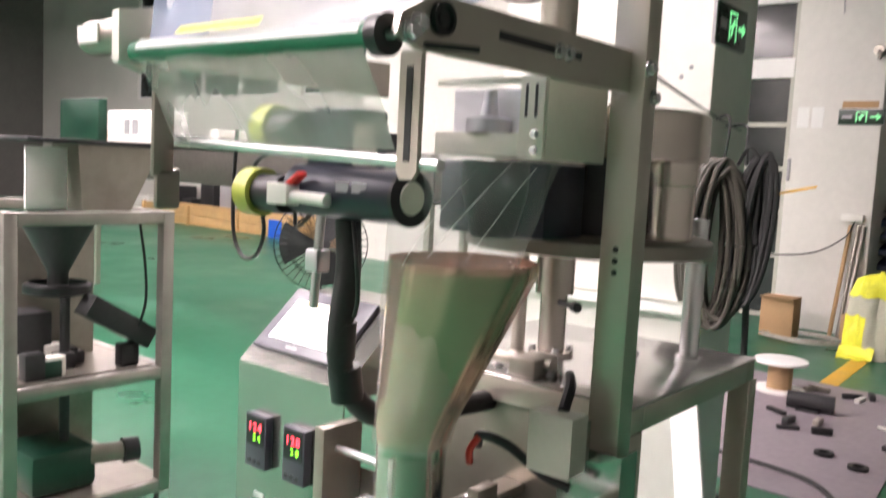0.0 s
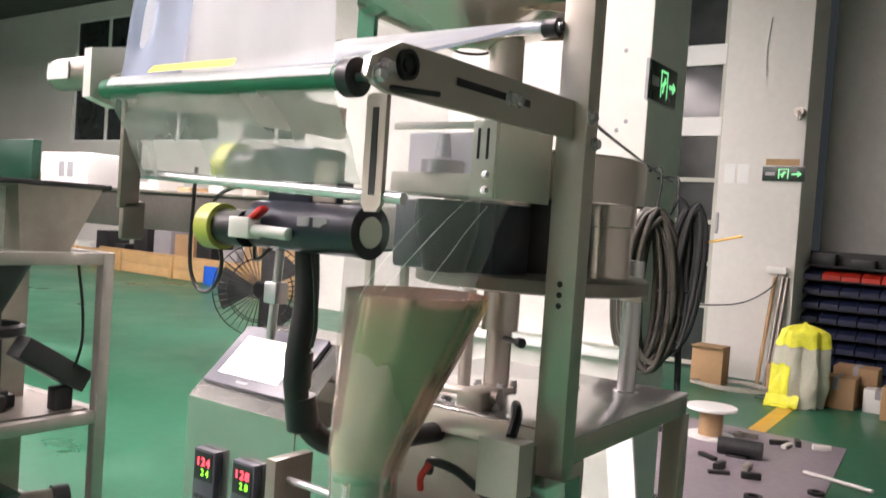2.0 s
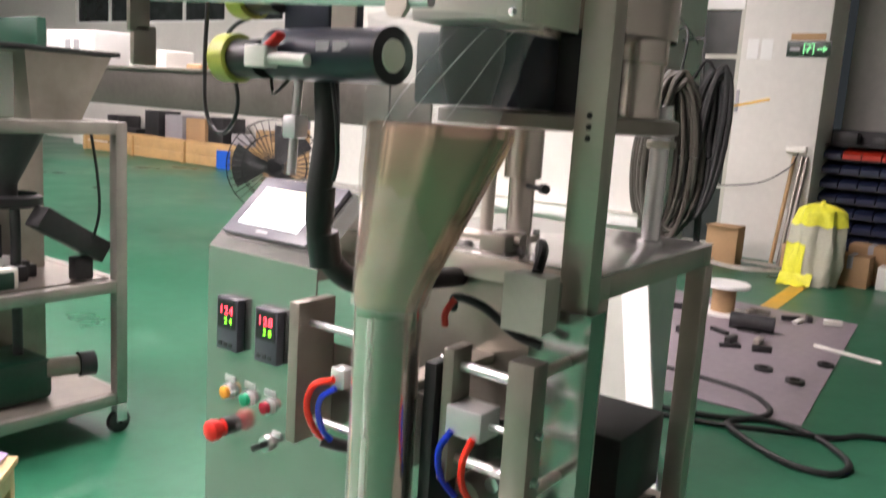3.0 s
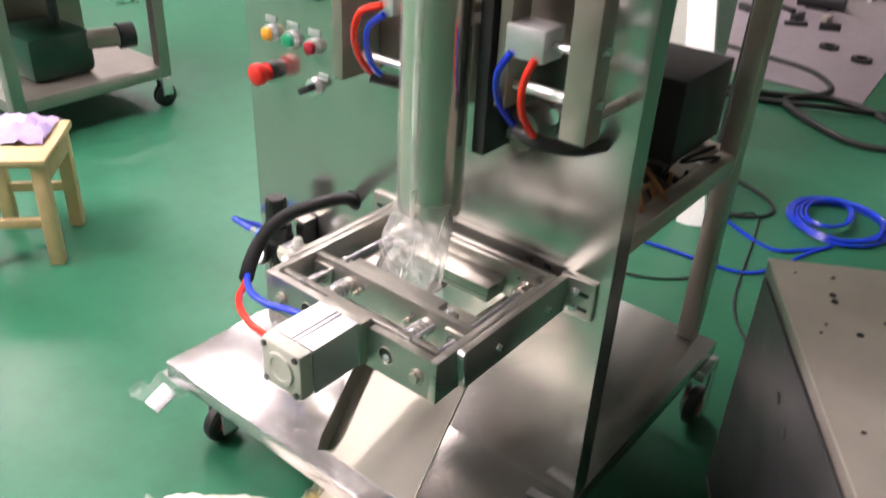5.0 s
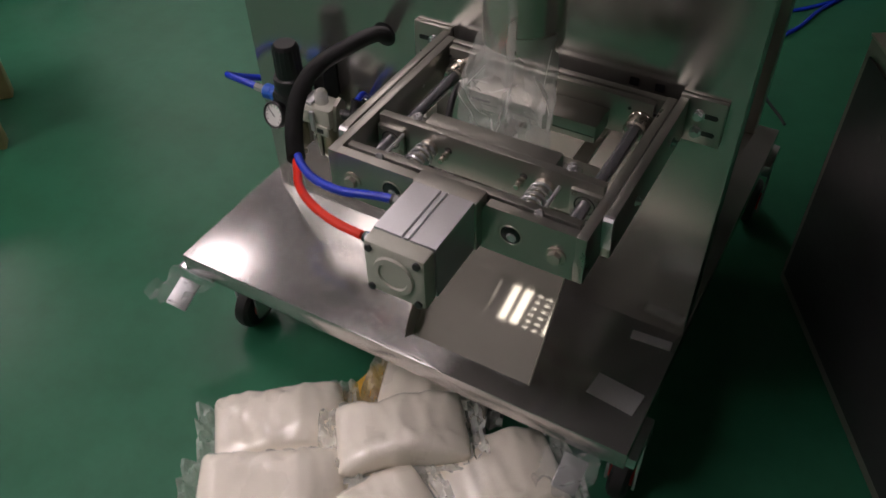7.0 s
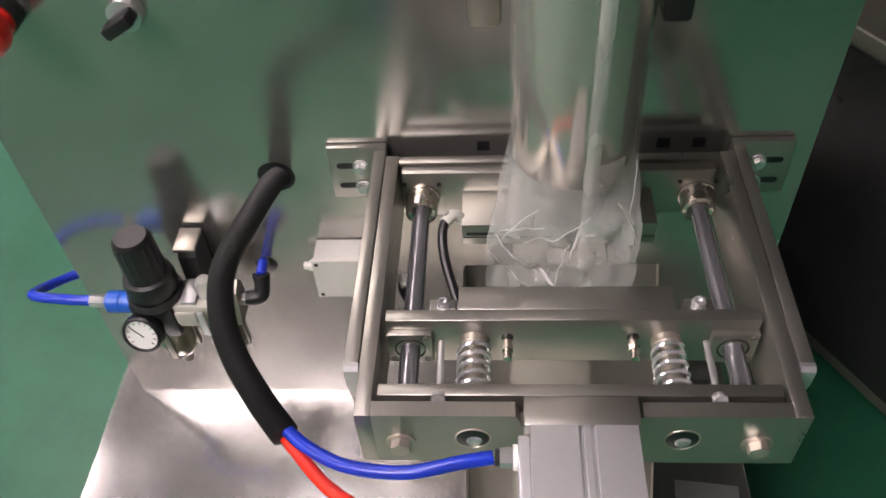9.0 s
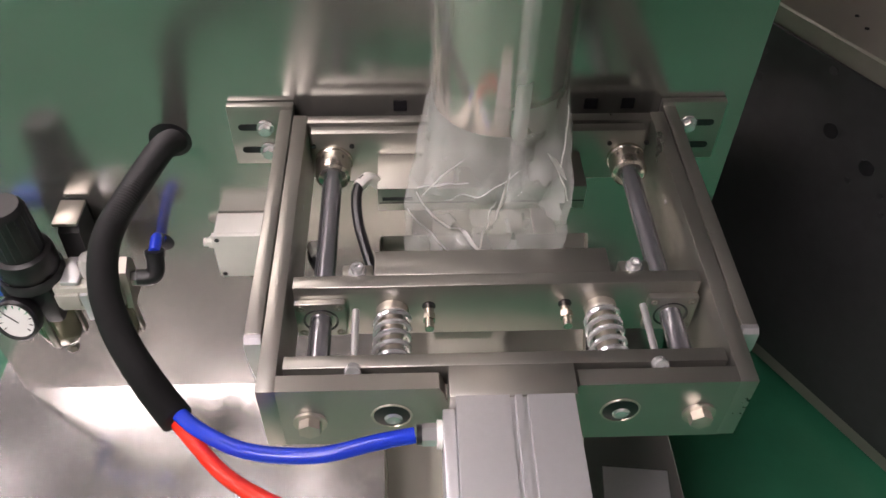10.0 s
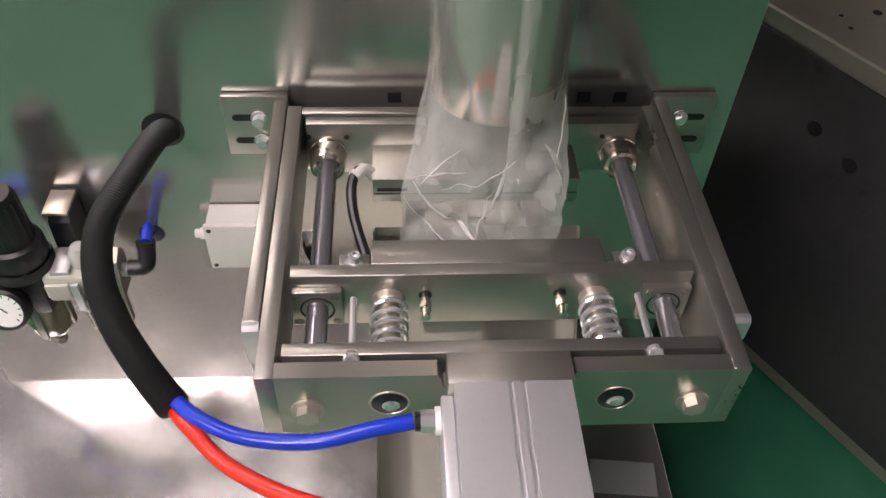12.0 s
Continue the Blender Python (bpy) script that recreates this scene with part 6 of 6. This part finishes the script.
part("hook", tube([(-0.45, 1.93, 1.78), (-0.40, 1.90, 1.79), (-0.385, 1.89, 1.74), (-0.40, 1.89, 1.60)], 0.005, 6), DARK, hb)
part("hook", tube([(-0.45, 2.02, 1.76), (-0.36, 1.98, 1.76), (-0.35, 1.97, 1.70), (-0.34, 1.96, 1.62)], 0.005, 6), DARK, hb)
part("tie", tube([(-0.35, 1.90, 1.62), (-0.31, 1.89, 1.68), (-0.27, 1.91, 1.62), (-0.25, 1.92, 1.55), (-0.22, 1.92, 1.50)], 0.006, 6), RUBBER, hb)
part("yellow_tie", cyl((-0.26, 1.93, 1.52), (-0.10, 1.95, 1.56), 0.004), YELLOW_PAINT, hb)
part("hanging_tail", tube([(-0.29, 1.93, 1.15), (-0.285, 1.94, 0.9), (-0.29, 1.95, 0.5), (-0.30, 1.95, 0.1)], 0.012, 8), RUBBER, hb)
single("overhead_wire", tube([(0.23, 0.03, 1.695), (0.16, 0.2, 1.70), (-0.1, 1.1, 1.71), (-0.36, 1.93, 1.74)], 0.0025, 6), DARK, "thin wire strung from the machine post to the hook", "wire")

# ---- second machine on a square tube frame ----
cm = thing("second_machine", (-2.8, 0.64, 0), "half-built packing machine in a square tube frame on castors", "machine")
CX0, CX1, CY0, CY1 = -3.25, -2.335, 0.30, 0.98
for x in (CX0, CX1 - 0.05):
    for y in (CY0, CY1 - 0.05):
        part("post", box((x, y, 0.13), (x + 0.05, y + 0.05, 1.32), 0.004), FRAME_STEEL, cm)
        w = part("castor", bm_lathe(B(), (x + 0.01, y + 0.02, 0.05), [(0.012, 0), (0.04, 0), (0.05, 0.006), (0.05, 0.026), (0.04, 0.032), (0.012, 0.032)], 28, (1, 0, 0), True), RUBBER, cm)
        part("fork", box((x, y, 0.05), (x + 0.05, y + 0.05, 0.13), 0.006), CHROME, w)
for z in (1.27, 0.62, 0.13):
    for y in (CY0, CY1 - 0.05):
        part("rail", box((CX0 + 0.05, y, z), (CX1 - 0.05, y + 0.05, z + 0.05), 0.004), FRAME_STEEL, cm)
    for x in (CX0, CX1 - 0.05):
        part("rail", box((x, CY0 + 0.05, z), (x + 0.05, CY1 - 0.05, z + 0.05), 0.004), FRAME_STEEL, cm)
part("shelf_plate", box((CX0 + 0.02, CY0 + 0.02, 0.655), (CX1 - 0.08, CY1 - 0.02, 0.667)), STEEL_DARK, cm)
part("bottom_plate", box((CX0 + 0.02, CY0 + 0.02, 0.175), (CX1 - 0.02, CY1 - 0.02, 0.182)), STEEL_DARK, cm)
part("back_panel", box((-2.80, 0.50, 0.19), (-2.77, 0.86, 1.25), 0.003), STEEL_DARK, cm)
part("dark_cabinet", box((-2.76, 0.42, 0.67), (-2.60, 0.60, 0.90), 0.01), DARK, cm)
part("feed_cone", bm_lathe(B(), (-2.60, 0.62, 0), [(0.04, 0.99), (0.04, 1.06), (0.15, 1.28), (0.15, 1.30)], 32), DARK, cm)
part("feed_ring", bm_lathe(B(), (-2.60, 0.62, 0), [(0.11, 0.97), (0.13, 0.98), (0.13, 1.01), (0.11, 1.02)], 32), BLACK, cm)
part("shaft", cyl((-2.58, 0.64, 0.25), (-2.58, 0.64, 0.99), 0.02), DARK, cm)
part("slanted_chute", bm_box(B(), (-0.05, -0.16, -0.045), (0.05, 0.16, 0.045), 0.004, pose(-2.46, 0.80, 0.86, -32, 0, 0)), DARK, cm)
part("gearbox", bm_box(B(), (-2.75, 0.45, 0.185), (-2.45, 0.72, 0.36), 0.03), GREEN_DARK, cm)
part("gear_motor", cyl((-2.48, 0.70, 0.31), (-2.44, 0.82, 0.31), 0.04), STEEL_DARK, cm)
part("motor_cap", cyl((-2.44, 0.82, 0.31), (-2.425, 0.88, 0.31), 0.052), BLACK, cm)
for k in range(12):
    x, y = random.uniform(-2.65, -2.45), random.uniform(0.40, 0.92)
    part("loose_part", bm_box(B(), (x - 0.03, y - 0.04, 0.667), (x + 0.03, y + 0.04, 0.667 + random.uniform(0.02, 0.12)), 0.008), random.choice((DARK, BLACK, STEEL, WHITE_PL, GREEN_DARK)), cm)
part("hanging_lead", tube([(-2.40, 0.86, 1.27), (-2.38, 0.875, 1.1), (-2.38, 0.88, 0.95), (-2.42, 0.87, 0.82)], 0.006, 8), BLACK, cm)
hb2 = thing("feed_bowl", (-2.6, 0.8, 1.322), "steel feed hopper with white side panel on the frame", "hopper")
part("bowl", bm_prism(B(), [(0.62, 1.322), (0.82, 1.322), (0.95, 1.575), (0.60, 1.575)], "x", -2.62, -2.40), STEEL_DARK, hb2)
part("white_panel", box((-2.50, 0.44, 1.322), (-2.485, 0.60, 1.56), 0.003), WHITE, hb2)
part("rim", box((-2.64, 0.40, 1.576), (-2.38, 0.98, 1.595), 0.004), DARK, hb2)

# long steel trough on trestles with clutter
TROUGH = solid("trough_paint", (0.10, 0.09, 0.08), 0.4, 0.4, 0.25, 20, 0.1)
cv = thing("steel_trough", (-5, 3.6, 0), "long dark steel conveyor trough on trestle legs", "conveyor")
part("front_side", box((-8.6, 3.40, 1.30), (-3.0, 3.42, 1.62), 0.004), TROUGH, cv)
part("top_rim", box((-8.6, 3.36, 1.62), (-3.0, 3.46, 1.645), 0.004), STEEL_DARK, cv)
part("back_side", box((-8.6, 3.88, 1.30), (-3.0, 3.90, 1.62)), STEEL_DARK, cv)
part("bed", box((-8.6, 3.42, 1.30), (-3.0, 3.88, 1.32)), DARK, cv)
for x in (-8.5, -3.1):
    for y in (3.44, 3.84):
        part("leg", box((x, y, 0), (x + 0.05, y + 0.05, 1.30)), STEEL, cv)
pb = thing("white_printer", (-7.1, 3.6, 1.62), "white boxed appliance on the trough", "box")
part("body", box((-7.5, 3.44, 1.645), (-6.65, 3.85, 1.97), 0.02), WHITE, pb)
part("label", bm_box(box((-7.15, 3.436, 1.73), (-7.05, 3.44, 1.88)), (-7.0, 3.436, 1.73), (-6.9, 3.44, 1.88)), GREY_TAPE, pb)
for k in range(12):
    x = -8.3 + k * 0.42
    if not -7.6 < x < -6.5:
        single("bench_clutter", bm_box(B(), (x, 3.5, 1.32), (x + random.uniform(0.1, 0.3), 3.8, 1.66 + random.uniform(0.02, 0.22)), 0.015), random.choice((GREEN_BTN, STEEL, WHITE_PL, DARK, CARD, GREY_TAPE)), "odd box lying in the trough", "box", "trough clutter")
single("green_tarp", box((-8.55, 3.45, 1.645), (-7.7, 3.55, 2.1), 0.01), GREEN_DARK, "dark green panel standing on the trough", "panel")

# floor fan
fn = thing("floor_fan", (-3.62, 3.0, 0), "black wire-cage floor fan on a stand", "fan")
FC = Vector((-3.62, 2.95, 0.98))
FD = Vector((0.72, -0.69, 0.05)).normalized()
FU = FD.cross(Vector((0, 0, 1))).normalized()
FW = FU.cross(FD)
for side, off in ((1, 0.09), (-1, -0.09)):
    bm = B()
    for k in range(40):
        a = k * math.tau / 40
        e = FU * math.cos(a) + FW * math.sin(a)
        part("cage_wire", tube([FC + FD * off + e * 0.05, FC + FD * off * 1.05 + e * 0.2, FC + e * 0.325], 0.0026, 4, 3), BLACK, fn)
    for r, o in ((0.325, 0.0), (0.22, off * 1.0), (0.06, off)):
        part("cage_ring", bm_tube(B(), [FC + FD * o + (FU * math.cos(k * math.tau / 40) + FW * math.sin(k * math.tau / 40)) * r for k in range(41)], 0.004, 5, 1, 0, True), BLACK, fn)
bm = B()
for k in range(3):
    a0 = k * math.tau / 3
    bm_grid(bm, lambda u, v: FC + (FU * math.cos(a0 + (v - 0.5) * 1.1) + FW * math.sin(a0 + (v - 0.5) * 1.1)) * (0.04 + 0.25 * u) + FD * (0.03 * (v - 0.5)), 6, 6)
part("blade_set", bm, DARK, fn)
part("motor", cyl(FC - FD * 0.16, FC - FD * 0.02, 0.06), BLACK, fn)
part("stand_pole", cyl((FC.x, FC.y, 0.03), (FC.x, FC.y, 0.70), 0.018), BLACK, fn)
part("base", bm_lathe(B(), (FC.x, FC.y, 0), [(0.0, 0.05), (0.05, 0.05), (0.22, 0.02), (0.23, 0.0)], 32), BLACK, fn)

# crate of timber and boxes at the far end
pl = thing("timber_crate", (-13.8, 9.8, 0), "long pale timber crate lying on the floor", "crate")
for z in (0.0, 0.22):
    part("plank", box((-17.2, 9.56, z + 0.01), (-11.85, 9.62, z + 0.20), 0.006), WOOD, pl)
    part("plank", box((-17.2, 10.2, z + 0.01), (-11.85, 10.26, z + 0.20), 0.006), WOOD, pl)
for x in (-17.2, -15.4, -13.6, -11.95):
    part("batten", box((x, 9.50, 0.0), (x + 0.1, 9.56, 0.44), 0.006), WOOD, pl)
part("blue_wrap", box((-12.45, 9.49, 0.0), (-12.05, 9.498, 0.36)), BLUE, pl, "blue plastic sheet on the crate end")
for k in range(13):
    x = -19 + k * 0.75
    h = random.uniform(0.4, 1.1)
    single("stacked_box", box((x, 10.3, 0), (x + random.uniform(0.4, 0.7), 10.9, h), 0.01), random.choice((CARD, DARK, GREY_TAPE, CARD, DARK, WHITE_PL)), "box stacked behind the timber crate", "box", "far boxes")
for k in range(5):
    x = -10.9 + 0.75 * k
    single("stacked_box", box((x, 9.3, 0), (x + 0.6, 9.8, random.uniform(0.5, 0.9)), 0.01), random.choice((CARD, CARD, WOOD)), "carton against the far wall", "box", "far boxes")

# wooden stool
st = thing("wooden_stool", (-1.62, 0.02, 0), "small pale wooden stool with a lilac cloth on it", "stool")
SM = Matrix.Translation((-1.66, -0.01, 0)) @ Matrix.Rotation(radians(-43), 4, "Z")
part("seat", bm_box(B(), (-0.15, -0.13, 0.32), (0.15, 0.13, 0.345), 0.006, SM), WOOD_LIGHT, st)
for sx in (-1, 1):
    for sy in (-1, 1):
        part("leg", bm_box(B(), (sx * 0.12 - 0.02, sy * 0.10 - 0.02, 0), (sx * 0.12 + 0.02, sy * 0.10 + 0.02, 0.32), 0.004, SM), WOOD_LIGHT, st)
    part("stretcher", bm_box(B(), (sx * 0.12 - 0.01, -0.08, 0.12), (sx * 0.12 + 0.01, 0.08, 0.15), 0.003, SM), WOOD_LIGHT, st)
for sy in (-1, 1):
    part("apron", bm_box(B(), (-0.10, sy * 0.11 - 0.01, 0.26), (0.10, sy * 0.11 + 0.01, 0.32), 0.003, SM), WOOD_LIGHT, st)
single("lilac_cloth", bm_grid(B(), lambda u, v: SM @ Vector((-0.15 + 0.20 * u, -0.10 + 0.2 * v, 0.349 + 0.035 * abs(noise.noise(Vector((u * 5, v * 5, 2)))) + 0.035 * math.sin(math.pi * u) * math.sin(math.pi * v))), 16, 16), PURPLE, "crumpled lilac cloth lying on the stool", "cloth")
